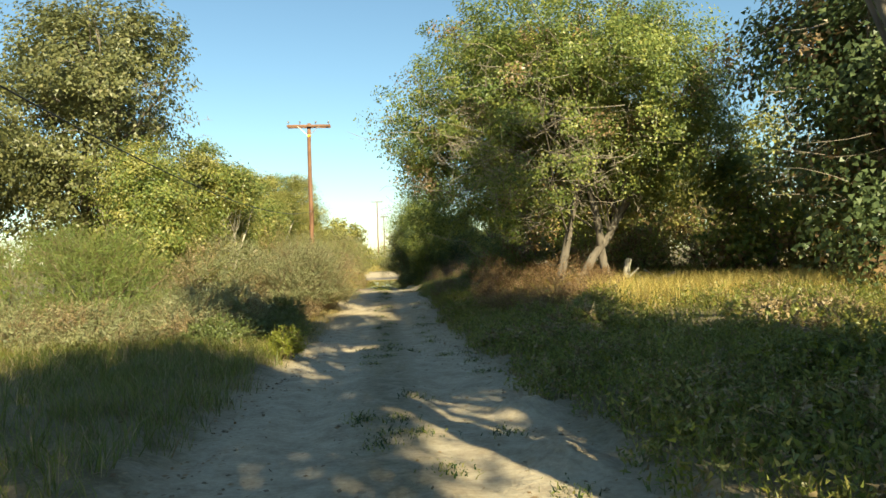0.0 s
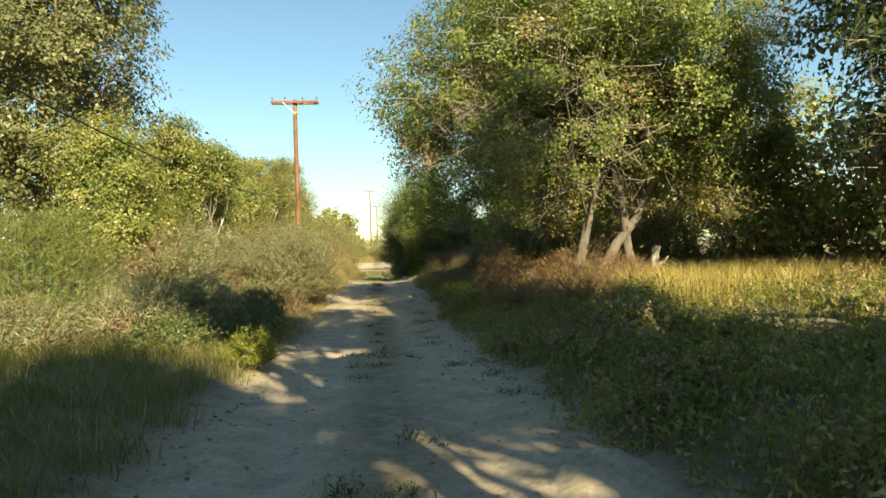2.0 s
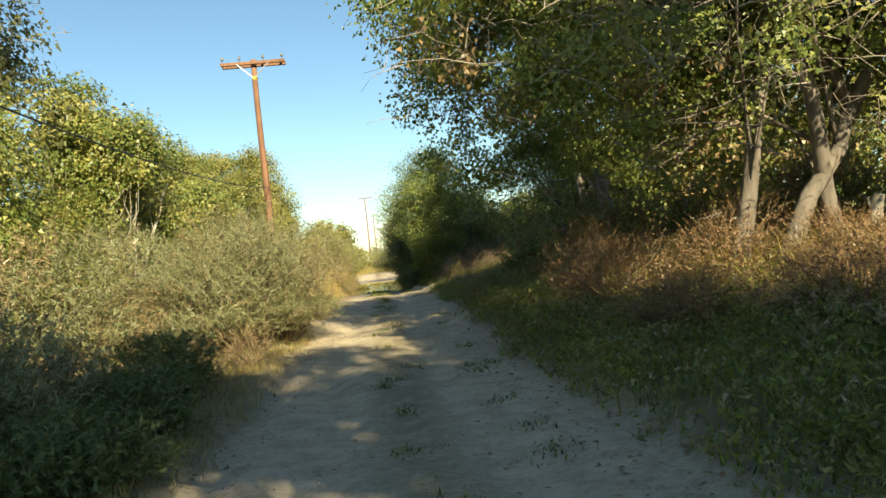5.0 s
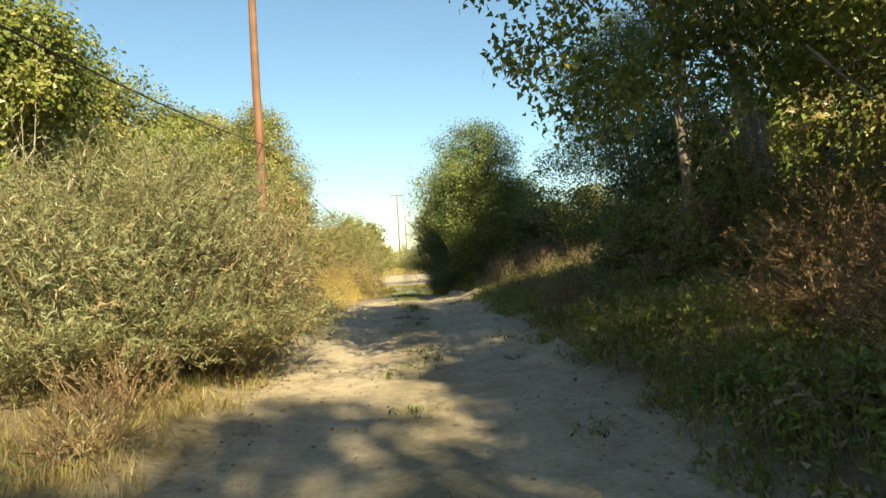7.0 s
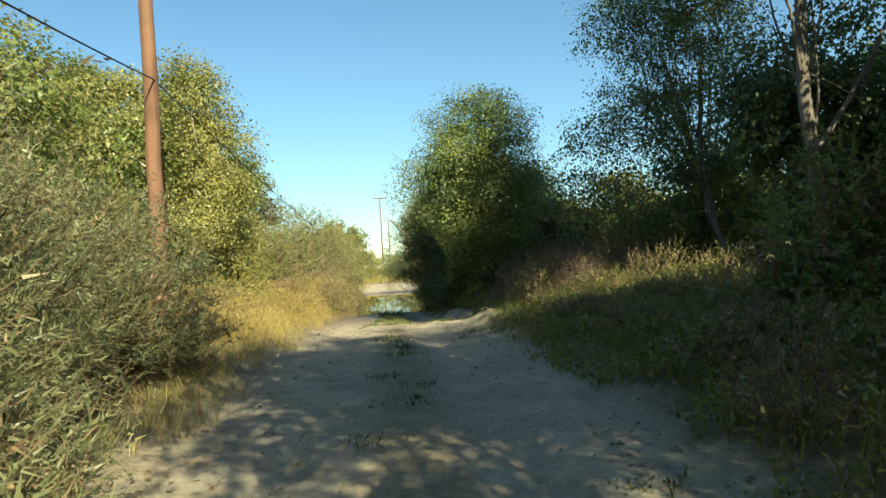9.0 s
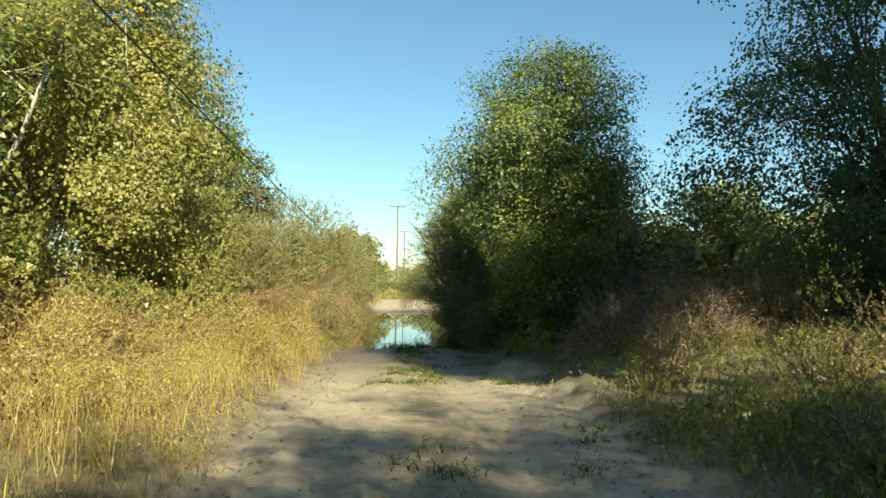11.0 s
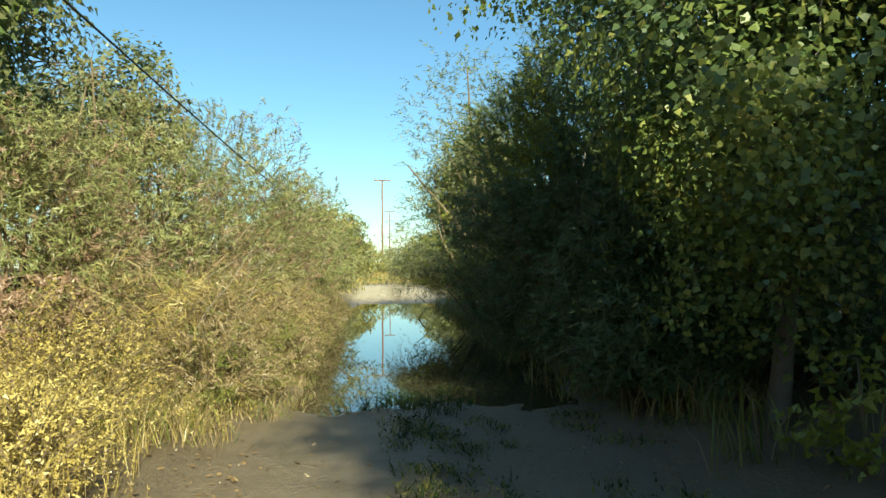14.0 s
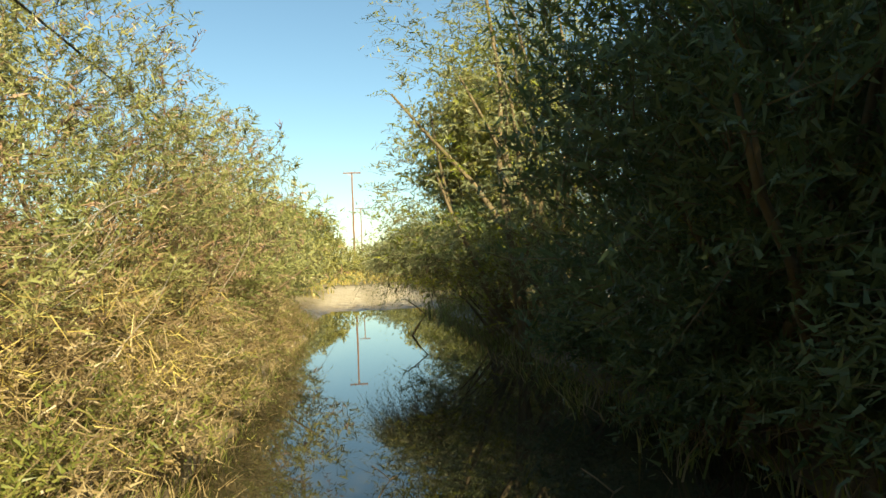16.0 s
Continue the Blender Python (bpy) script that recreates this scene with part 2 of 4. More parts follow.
def smoothstep(v, lo, hi):
    t = np.clip((v - lo) / (hi - lo), 0, 1)
    return t * t * (3 - 2 * t)


def wobble(x, y):
    return (np.sin(1.3 * x + 0.7 * y + 1) + np.sin(0.9 * y - 1.9 * x + 2) + 0.7 * np.sin(2.7 * x + 2.2 * y) + 0.6 * np.sin(3.9 * y - 2.3 * x + 0.5)) * 0.25


def ground_z(x, y):
    x, y = np.asarray(x, float), np.asarray(y, float)
    z = np.interp(y, LINE_Y, LINE_Z)
    off = np.abs(x - 0.05) + 0.25 * wobble(0.8 * x, 0.9 * y)
    rut = np.exp(-(((x + 0.95 + 0.1 * np.sin(y * 0.3)) / 0.28) ** 2)) + np.exp(-(((x - 0.8 + 0.1 * np.sin(y * 0.27 + 1)) / 0.28) ** 2))
    z = z - 0.085 * rut * (0.7 + 0.5 * np.sin(y * 0.8)) * (1 - smoothstep(y, 50, 54))
    near_water = smoothstep(y, 55.5, 59) * (1 - smoothstep(y, 80, 85))
    lip = 2.0 - np.where(x > 0, 0.3, 0.65) * near_water
    up = np.where(x > 0, np.interp(y, SIDE_Y, RIGHT_UP), np.interp(y, SIDE_Y, LEFT_UP))
    z = z + 0.14 * smoothstep(off, lip, lip + 0.5) * (1 - near_water) + up * smoothstep(off, lip + 0.1, lip + 1.4 + 3.2 * (1 - near_water))
    z = z + 0.05 * wobble(x * 1.1, y * 1.1) * (1 - 0.7 * smoothstep(y, 51, 55)) + 0.02 * wobble(4 * x, 4 * y + 1)
    fade = 1 - smoothstep(np.hypot(x, y - 40), 150, 500)
    return z * fade + (1 - fade) * 0.5


def grid_axis(lo, hi, step, far_lo, far_hi):
    mid = np.arange(lo, hi + 1e-6, step)
    out, d = [], step
    v = hi
    while v < far_hi:
        d *= 1.22
        v += d
        out.append(v)
    inn, d = [], step
    v = lo
    while v > far_lo:
        d *= 1.22
        v -= d
        inn.append(v)
    return np.concatenate([inn[::-1], mid, out])


def mesh_from(name, verts, faces, mat, smooth=False):
    me = bpy.data.meshes.new(name)
    me.from_pydata(verts, [], faces)
    if smooth:
        me.polygons.foreach_set("use_smooth", [True] * len(me.polygons))
    me.materials.append(mat)
    return me


def quads_mesh(name, co, loops, counts, mats, slots=None, smooth=False):
    """A mesh straight from arrays of corners, corner numbers and face sizes."""
    me = bpy.data.meshes.new(name)
    me.vertices.add(len(co))
    me.vertices.foreach_set("co", np.ascontiguousarray(co, dtype=np.float32).ravel())
    me.loops.add(len(loops))
    me.loops.foreach_set("vertex_index", np.ascontiguousarray(loops, dtype=np.int32))
    me.polygons.add(len(counts))
    me.polygons.foreach_set("loop_start", np.concatenate([[0], np.cumsum(counts)[:-1]]).astype(np.int32))
    me.update(calc_edges=True)
    for m in mats:
        me.materials.append(m)
    if slots is not None:
        me.polygons.foreach_set("material_index", slots.astype(np.int32))
    if smooth:
        me.polygons.foreach_set("use_smooth", np.ones(len(counts), bool))
    me.validate()
    return me


def grid_mesh(name, xs, ys, lift, mat):
    gx, gy = np.meshgrid(xs, ys)
    co = np.stack([gx, gy, ground_z(gx, gy) + lift(gx, gy)], -1).reshape(-1, 3)
    nx, ny = len(xs), len(ys)
    i = (np.arange(ny - 1)[:, None] * nx + np.arange(nx - 1)[None]).ravel()
    loops = np.stack([i, i + 1, i + nx + 1, i + nx], 1).ravel()
    return quads_mesh(name, co, loops, np.full(len(i), 4), [mat], smooth=True)


ground = new("ground", grid_mesh("ground", grid_axis(-8, 8, 0.22, -2500, 2500), grid_axis(-4, 90, 0.24, -1500, 3500), lambda x, y: 0 * x, M_GROUND))
tagged(ground, "sandy brown ground with dry litter beside the track", "ground", kind="structure")
road = new("road", grid_mesh("road", np.arange(-1.9, 2.01, 0.13), np.arange(-12, 97, 0.2), lambda x, y: 0.008 - 0.03 * (np.abs(x - 0.05) > 1.86), M_GROUND))
tagged(road, "rutted pale sandy dirt track with two wheel ruts", "dirt track", kind="structure")
bm = bmesh.new()
bmesh.ops.create_grid(bm, x_segments=6, y_segments=24, size=1)
bmesh.ops.transform(bm, matrix=Matrix.Translation((0.2, 70.5, WATER_Z)) @ Matrix.Diagonal((4.0, 15.0, 1, 1)), verts=bm.verts)
me = bpy.data.meshes.new("water")
bm.to_mesh(me)
me.materials.append(M_WATER)
tagged(new("water", me), "still muddy water flooding the dirt track", "water", kind="structure")


def gz(x, y):
    return float(ground_z(x, y))


# ---------------------------------------------------------------- plant building


def empty(name, x, y, label, category, group="", z=None):
    ob = new(name)
    ob.empty_display_size = 0.3
    ob.location = (x, y, gz(x, y) if z is None else z)
    return tagged(ob, label, category, group)


def part(name, me, parent, label=""):
    ob = new(name, me)
    ob.parent = parent
    if label:
        ob["label"] = label
    return ob


def unit(v):
    return v / np.maximum(np.linalg.norm(v, axis=-1, keepdims=True), 1e-9)


def leaf_frame(way, r, face, flop=0.5):
    """The way, side and normal of each leaf; face: the direction that its blade tends to face."""
    n = len(way)
    if face is None:
        side = unit(np.cross(way, unit(r.normal(size=(n, 3)) + np.array([0, 0, flop]))))
        return way, side, np.cross(side, way)
    nrm = unit(face + 0.55 * r.normal(size=(n, 3)))
    way = unit(way - (way * nrm).sum(1, keepdims=True) * nrm)
    return way, np.cross(way, nrm), nrm


def leaf_blades(base, way, length, width, r, flop=0.5, face=None):
    """Pointed three-cornered leaves from base along way."""
    way, side, nrm = leaf_frame(way, r, face, flop)
    L, W = np.asarray(length).reshape(-1, 1), np.asarray(width).reshape(-1, 1)
    return np.stack([base + side * W * 0.5, base + way * L, base - side * W * 0.5], 1).reshape(-1, 3)


def broad_leaves(base, way, length, width, r, face=None):
    """Leaves with four corners, widest near the stalk and a little folded, for trees close to the track."""
    way, side, nrm = leaf_frame(way, r, face)
    L, W = np.asarray(length).reshape(-1, 1), np.asarray(width).reshape(-1, 1)
    wide = base + way * L * 0.34 + nrm * W * 0.2
    return np.stack([base, wide + side * W * 0.55, base + way * L, wide - side * W * 0.55], 1).reshape(-1, 3)


def leaves_mesh(name, co, mats, slots=None, corners=3):
    n = len(co) // corners
    return quads_mesh(name, co, np.arange(corners * n), np.full(n, corners), mats, slots)


def tubes(paths, sides=5):
    """Tapered tubes along polylines: list of (points, radii). Arrays for quads_mesh."""
    cos, loops, counts, at = [], [], [], 0
    ang = np.arange(sides) * 2 * np.pi / sides
    for pts, rad in paths:
        pts = np.asarray(pts, float)
        t = unit(np.gradient(pts, axis=0))
        ref = np.where(np.abs(t[:, 2:3]) > 0.9, np.array([[1.0, 0, 0]]), np.array([[0, 0, 1.0]]))
        u = unit(np.cross(t, ref))
        v = np.cross(t, u)
        ring = pts[:, None] + np.asarray(rad)[:, None, None] * (u[:, None] * np.cos(ang)[None, :, None] + v[:, None] * np.sin(ang)[None, :, None])
        k = len(pts)
        cos.append(ring.reshape(-1, 3))
        i = np.arange(k - 1)[:, None] * sides
        j = np.arange(sides)[None]
        jn = (j + 1) % sides
        q = np.stack([i + j, i + jn, i + sides + jn, i + sides + j], -1).reshape(-1, 4) + at
        loops.append(q.ravel())
        counts.append(np.full(len(q), 4))
        loops.append(np.arange(sides) + at + (k - 1) * sides)
        counts.append(np.array([sides]))
        at += k * sides
    return np.concatenate(cos), np.concatenate(loops), np.concatenate(counts)


def bent(a, b, r, sag=0.15, steps=6, jit=0.06):
    a, b = np.asarray(a, float), np.asarray(b, float)
    d = np.linalg.norm(b - a)
    t = np.linspace(0, 1, steps)[:, None]
    off = unit(r.normal(size=3)) * sag * d
    p = a + (b - a) * t + off * (t * (1 - t)) * 2
    p[1:-1] += r.normal(size=(steps - 2, 3)) * jit * d / steps
    return p


def lobed(dirs, r, lumps=15, deep=0.34):
    """An uneven outline: how far the crown reaches in each direction."""
    at = unit(r.normal(size=(lumps, 3)))
    amp = r.uniform(0.3, 1.0, lumps)
    reach = (amp * np.maximum(0, dirs @ at.T) ** 6).max(1)
    return 1.04 - deep + deep * 1.5 * reach


def tree(x, y, height, radii, crown_at, seed, leaf_mat, bark, label, clumps=420, per=46, leaf=0.13, trunks=1, group="", shift=(0, 0), spread=0.42, shell=0.55, twigs=0, second=None, share=0.0, lean=0.0, bare=0.0, girth=1.0, taper=0.0, extra=(), broad=False, name="tree", cat="tree"):
    """A broad-leaved tree: tapered trunk, limbs, and a crown of leaf clumps with gaps. radii: of the crown; crown_at: height of its middle."""
    r = np.random.default_rng(seed)
    root = empty(name, x, y, label, cat, group)
    R = np.array(radii, float)
    mid = np.array([shift[0], shift[1], crown_at], float)
    boughs = max(7, int(clumps / 45))
    bd = unit(r.normal(size=(boughs, 3)) + np.array([0, 0, 0.15]))
    bc = mid + bd * R * r.uniform(0.42, 0.74, boughs)[:, None]
    br = (R.prod() ** (1 / 3.0)) * r.uniform(0.26, 0.46, boughs)
    if extra:
        more = np.array(extra, float)
        bc, br = np.concatenate([bc, more[:, :3]]), np.concatenate([br, more[:, 3]])
        bd, boughs = np.concatenate([bd, unit(more[:, :3] - mid)]), boughs + len(more)
    own = r.choice(boughs, clumps, p=br ** 2 / (br ** 2).sum())
    dirs = unit(r.normal(size=(clumps, 3)) + 0.35 * bd[own] + np.array([0, 0, 0.25]))
    centre = bc[own] + dirs * (br[own] * r.uniform(shell, 1.05, clumps))[:, None] * np.array([1, 1, 0.85])
    fill = r.random(clumps) < 0.3
    fd = unit(r.normal(size=(clumps, 3)))
    dirs[fill] = fd[fill]
    centre[fill] = (mid + fd * R * (r.uniform(0.1, 1, clumps) ** 0.5 * 0.8 * lobed(fd, r))[:, None])[fill]
    # a crown that narrows towards its top
    rise = np.clip((centre[:, 2] - mid[2]) / R[2], 0, 1)
    centre[:, :2] = mid[:2] + (centre[:, :2] - mid[:2]) * (1 - taper * rise)[:, None]
    centre[:, 2] = np.maximum(centre[:, 2], 0.35 + 0.4 * r.random(clumps))
    # trunks
    paths = []
    tops = []
    for k in range(trunks):
        foot = np.array([0.8 * (trunks > 1) * r.normal(), 0.7 * (trunks > 1) * r.normal(), -0.25])
        top = mid + np.array([r.normal() * 0.3 * R[0] * (trunks > 1) + lean, r.normal() * 0.2 * R[1] * (trunks > 1), 0.15 * R[2]])
        rad = girth * (0.017 * height + 0.03) / (trunks ** 0.35)
        pts = bent(foot, top, r, 0.10, 10)
        paths.append((pts, rad * (np.linspace(1.15, 0.35, 10) + 0.3 * np.exp(-np.linspace(0, 12, 10)))))
        tops.append((pts, rad))
    part("trunk", quads_mesh("trunk", *tubes(paths, 9), [bark], smooth=True), root)
    limbs, thin = [], []
    pick = r.choice(np.nonzero(centre[:, 2] > 0.8 * crown_at)[0], 30 if clumps > 300 else 12, replace=False)
    for n, c in enumerate(pick):
        pts, rad = tops[n % trunks]
        s = pts[r.integers(2, 9)]
        q = bent(s, centre[c], r, 0.16, 7)
        stout = n < (9 if clumps > 300 else 4)
        (limbs if stout else thin).append((q, rad * np.linspace(0.42 if stout else 0.26, 0.05, 7)))
        for _ in range(2):
            d = int(r.integers(2, 6))
            other = centre[np.argmin(np.linalg.norm(centre - (q[d] + r.normal(size=3) * 1.1), axis=1))]
            thin.append((bent(q[d], other, r, 0.15, 5), rad * np.linspace(0.16, 0.03, 5)))
    for one in limbs:
        part("limb", quads_mesh("limb", *tubes([one], 6), [bark], smooth=True), root)
    tagged(part("branchwork", quads_mesh("branchwork", *tubes(thin, 4), [bark], smooth=True), root), kind="stuff")
    # the side where the crown has died back to bare twigs
    worn = unit(np.array([-0.3, -0.8, -0.4]))
    if twigs:
        tw = []
        for _ in range(twigs):
            a = mid + unit(r.normal(size=3)) * R * r.uniform(0.35, 0.85) * np.array([1, 1, 0.8])
            a[2] = min(a[2], crown_at + 0.25 * R[2])
            if extra and r.random() < 0.6:
                a = mid + unit(worn + 0.42 * r.normal(size=3)) * R * r.uniform(0.6, 0.95)
            b = a + np.array([r.normal() * 0.9 - 0.3, r.normal() * 0.7, r.normal() * 0.4])
            q = bent(a, b, r, 0.2, 5)
            tw.append((q, np.linspace(0.013, 0.003, 5)))
            for _ in range(3):
                s = q[int(r.integers(1, 4))]
                tw.append((bent(s, s + r.normal(size=3) * 0.33, r, 0.2, 3), np.linspace(0.007, 0.003, 3)))
        tagged(part("dead_twig_mass", quads_mesh("dead_twig_mass", *tubes(tw, 3), [M_DEAD]), root, "bare grey dead twigs"), kind="stuff")
    keep = r.random(clumps) > bare
    if twigs and extra:
        keep &= (unit((centre - mid) / R) @ worn < 0.66) | (r.random(clumps) < 0.45)
    centre = centre[keep]
    outward = dirs[keep]
    size = spread * r.uniform(0.6, 1.35, len(centre))
    which = np.repeat(np.arange(len(centre)), per)
    n = len(which)
    base = centre[which] + unit(r.normal(size=(n, 3))) * (1.55 * size[which] * r.random(n) ** 0.45)[:, None] * np.array([1, 1, 0.75])
    base[:, 2] = np.maximum(base[:, 2], 0.15)
    # boughs are broken off where vehicles pass
    free = ((base[:, 0] + x + 0.2) / 2.3) ** 2 + ((base[:, 2] - 1.6) / 1.9) ** 2 > 1
    base, which, n = base[free], which[free], int(free.sum())
    out = unit(base - mid)
    way = unit(r.normal(size=(n, 3)) + 0.5 * out + np.array([0, 0, -0.55]))
    L = leaf * r.uniform(0.65, 1.3, n)
    face = 0.75 * outward[which] + 0.35 * out
    face[:, 2] = 0.35 + np.maximum(face[:, 2], -0.2)
    co = (broad_leaves if broad else leaf_blades)(base, way, L, L * r.uniform(0.75, 1.05, n), r, face=face)
    k = 4 if broad else 3
    if second is not None:
        odd = (r.random(len(centre)) < share)[which]
        part("crown", leaves_mesh("crown", co, [leaf_mat, second], odd, k), root)
    else:
        part("crown", leaves_mesh("crown", co, [leaf_mat], None, k), root)
    return root


def shrub(x, y, radii, seed, leaf_mat, label, sprigs=1500, per=15, leaf=0.10, slim=0.22, group="", up=0.8, stems=14, shell=0.45, second=None, share=0.0, name="shrub", cat="shrub", reach=0.55, lift=0.0, droop=0.25, base_up=0.25, foot_at=(0, 0)):
    """A shrub of leafy shoots that rise and arch outward from woody stems at its foot."""
    r = np.random.default_rng(seed)
    root = empty(name, x, y, label, cat, group)
    R = np.array(radii, float)
    mid = np.array([0, 0, R[2] * base_up + lift])
    dirs = unit(r.normal(size=(sprigs, 3)) * np.array([1, 1, 1.0]) + np.array([0, 0, 0.25]))
    H = np.where(dirs[:, 2] > 0, R[2] * (1 - base_up), R[2] * base_up)
    far = r.uniform(shell ** 3, 1, sprigs) ** (1 / 3.0) * lobed(dirs, r, 12, 0.42)
    foot = mid + np.stack([dirs[:, 0] * R[0], dirs[:, 1] * R[1], dirs[:, 2] * H], 1) * far[:, None]
    foot[:, 2] = np.maximum(foot[:, 2], 0.08)
    grow = unit(dirs * np.array([0.7, 0.7, 0.3]) + np.array([0, 0, up]) + r.normal(size=(sprigs, 3)) * 0.38)
    long = reach * r.uniform(0.6, 1.4, sprigs)
    paths = []
    for k in range(stems):
        tip = foot[int(r.integers(sprigs))]
        paths.append((bent((foot_at[0] + r.normal() * 0.25 * R[0] * 0.5, foot_at[1] + r.normal() * 0.25 * R[1] * 0.5, -0.1), tip, r, 0.12, 6), np.linspace(0.03, 0.007, 6) * (0.6 + 0.25 * R[2])))
    for one in paths[:8]:
        part("stem", quads_mesh("stem", *tubes([one], 5), [M_STEM], smooth=True), root)
    if paths[8:]:
        tagged(part("stem_rest", quads_mesh("stem_rest", *tubes(paths[8:], 5), [M_STEM], smooth=True), root), kind="stuff")
    t = np.tile(np.linspace(0.05, 1, per), sprigs)
    k = np.repeat(np.arange(sprigs), per)
    n = len(k)
    g = grow[k]
    base = foot[k] + g * (long[k] * t)[:, None] + np.array([0, 0, -1.0]) * (droop * long[k] * t ** 2)[:, None]
    way = unit(g * 0.9 + r.normal(size=(n, 3)) * 0.55 + np.array([0, 0, -droop * 0.8]))
    L = leaf * r.uniform(0.6, 1.35, n) * (1.15 - 0.5 * t)
    face = 0.75 * dirs[k] + np.array([0, 0, 0.35]) + 0.35 * r.normal(size=(n, 3))
    co = leaf_blades(base, way, L, L * slim * r.uniform(0.7, 1.3, n), r, face=face)
    # the thin shoots that carry the leaves
    a, b = foot, foot + grow * long[:, None] + np.array([0, 0, -1.0]) * (droop * long)[:, None]
    w = unit(np.cross(grow, r.normal(size=(sprigs, 3)))) * 0.006
    shoots = np.stack([a - w, a + w, b], 1)
    if second is not None:
        odd = (r.random(sprigs) < share)[k]
        lump = unit(r.normal(size=(3, 3)))
        patch = ((dirs @ lump.T) > 0.9).any(1) & (share > 0)
        odd = odd | patch[k]
        part("foliage", leaves_mesh("foliage", co, [leaf_mat, second], odd), root)
    else:
        part("foliage", leaves_mesh("foliage", co, [leaf_mat]), root)
    tagged(part("twig_mass", leaves_mesh("twig_mass", shoots.reshape(-1, 3), [M_STEM]), root), kind="stuff")
    return root


def grass(name, spots, height, seed, mats, label, category="grass", lean=0.35, width=0.012, heads=0, head_size=0.02, weights=None, kind="stuff"):
    """Blades standing on the ground at spots (n, 2), bent over; heads: seed heads or small leaves on each."""
    r = np.random.default_rng(seed)
    n = len(spots)
    h = height * r.uniform(0.45, 1.25, n) if np.isscalar(height) else height * r.uniform(0.6, 1.2, n)
    foot = np.concatenate([spots, (ground_z(spots[:, 0], spots[:, 1]) - 0.02)[:, None]], 1)
    a = r.uniform(0, 2 * np.pi, n)
    tilt = np.stack([np.cos(a), np.sin(a), np.zeros(n)], 1) * (lean * r.uniform(0.2, 1.4, n))[:, None]
    side = np.stack([-np.sin(a + r.normal(size=n)), np.cos(a + r.normal(size=n)), np.zeros(n)], 1) * (width * r.uniform(0.6, 1.4, n))[:, None]
    m = foot + (tilt * 0.35 + np.array([0, 0, 0.6])) * h[:, None]
    tip = foot + (tilt * 1.1 + np.array([0, 0, 1.0])) * h[:, None]
    co = np.stack([foot - side, foot + side, m + side * 0.8, m - side * 0.8, tip], 1)
    i = np.arange(n)[:, None] * 5
    loops = np.concatenate([i + np.array([[0, 1, 2, 3]]), i + np.array([[3, 2, 4]])], 1).ravel()
    counts = np.tile([4, 3], n)
    slot = r.choice(len(mats), n, p=weights)
    slots = np.repeat(slot, 2)
    co = co.reshape(-1, 3)
    if heads:
        k = np.repeat(np.arange(n), heads)
        t = r.uniform(0.0, 1.0, len(k))[:, None]
        base = m[k] * (1 - t) + tip[k] * t + r.normal(size=(len(k), 3)) * 0.02
        L = head_size * r.uniform(0.6, 1.5, len(k))
        hc = leaf_blades(base, unit(r.normal(size=(len(k), 3)) + np.array([0, 0, 0.5])), L, L * 0.5, r)
        loops = np.concatenate([loops, np.arange(len(hc)) + len(co)])
        counts = np.concatenate([counts, np.full(len(k), 3)])
        slots = np.concatenate([slots, slot[k]])
        co = np.concatenate([co, hc])
    return tagged(new(name, quads_mesh(name, co, loops, counts, mats, slots)), label, category, kind=kind)


def scatter(n, x0, x1, y0, y1, seed, tuft=0.0, per=1, keep=None):
    """Spots for grass: even, or in tufts of some blades each."""
    r = np.random.default_rng(seed)
    c = np.stack([r.uniform(x0, x1, n), r.uniform(y0, y1, n)], 1)
    if per > 1:
        c = np.repeat(c, per, 0) + r.normal(size=(n * per, 2)) * tuft
    return c[keep(c[:, 0], c[:, 1])] if keep is not None else c


def by_edge(p, lo=2.0, hi=3.4, least=0.35):
    """Plants stay low at the edge of the track and grow tall away from it."""
    near_water = smoothstep(p[:, 1], 55.5, 59) * (1 - smoothstep(p[:, 1], 80, 85))
    d = np.abs(p[:, 0] - 0.05) + 0.5 * near_water
    return least + (1 - least) * smoothstep(d, lo, hi)


def off_track(x, y):
    near_water = smoothstep(y, 55.5, 59) * (1 - smoothstep(y, 80, 85))
    lip = 2.05 - 0.5 * near_water + 0.6 * wobble(0.9 * x + 3, 1.3 * y) * (1 - 0.5 * near_water)
    return np.abs(x - 0.05) > lip

# ---------------------------------------------------------------- utility poles and cable


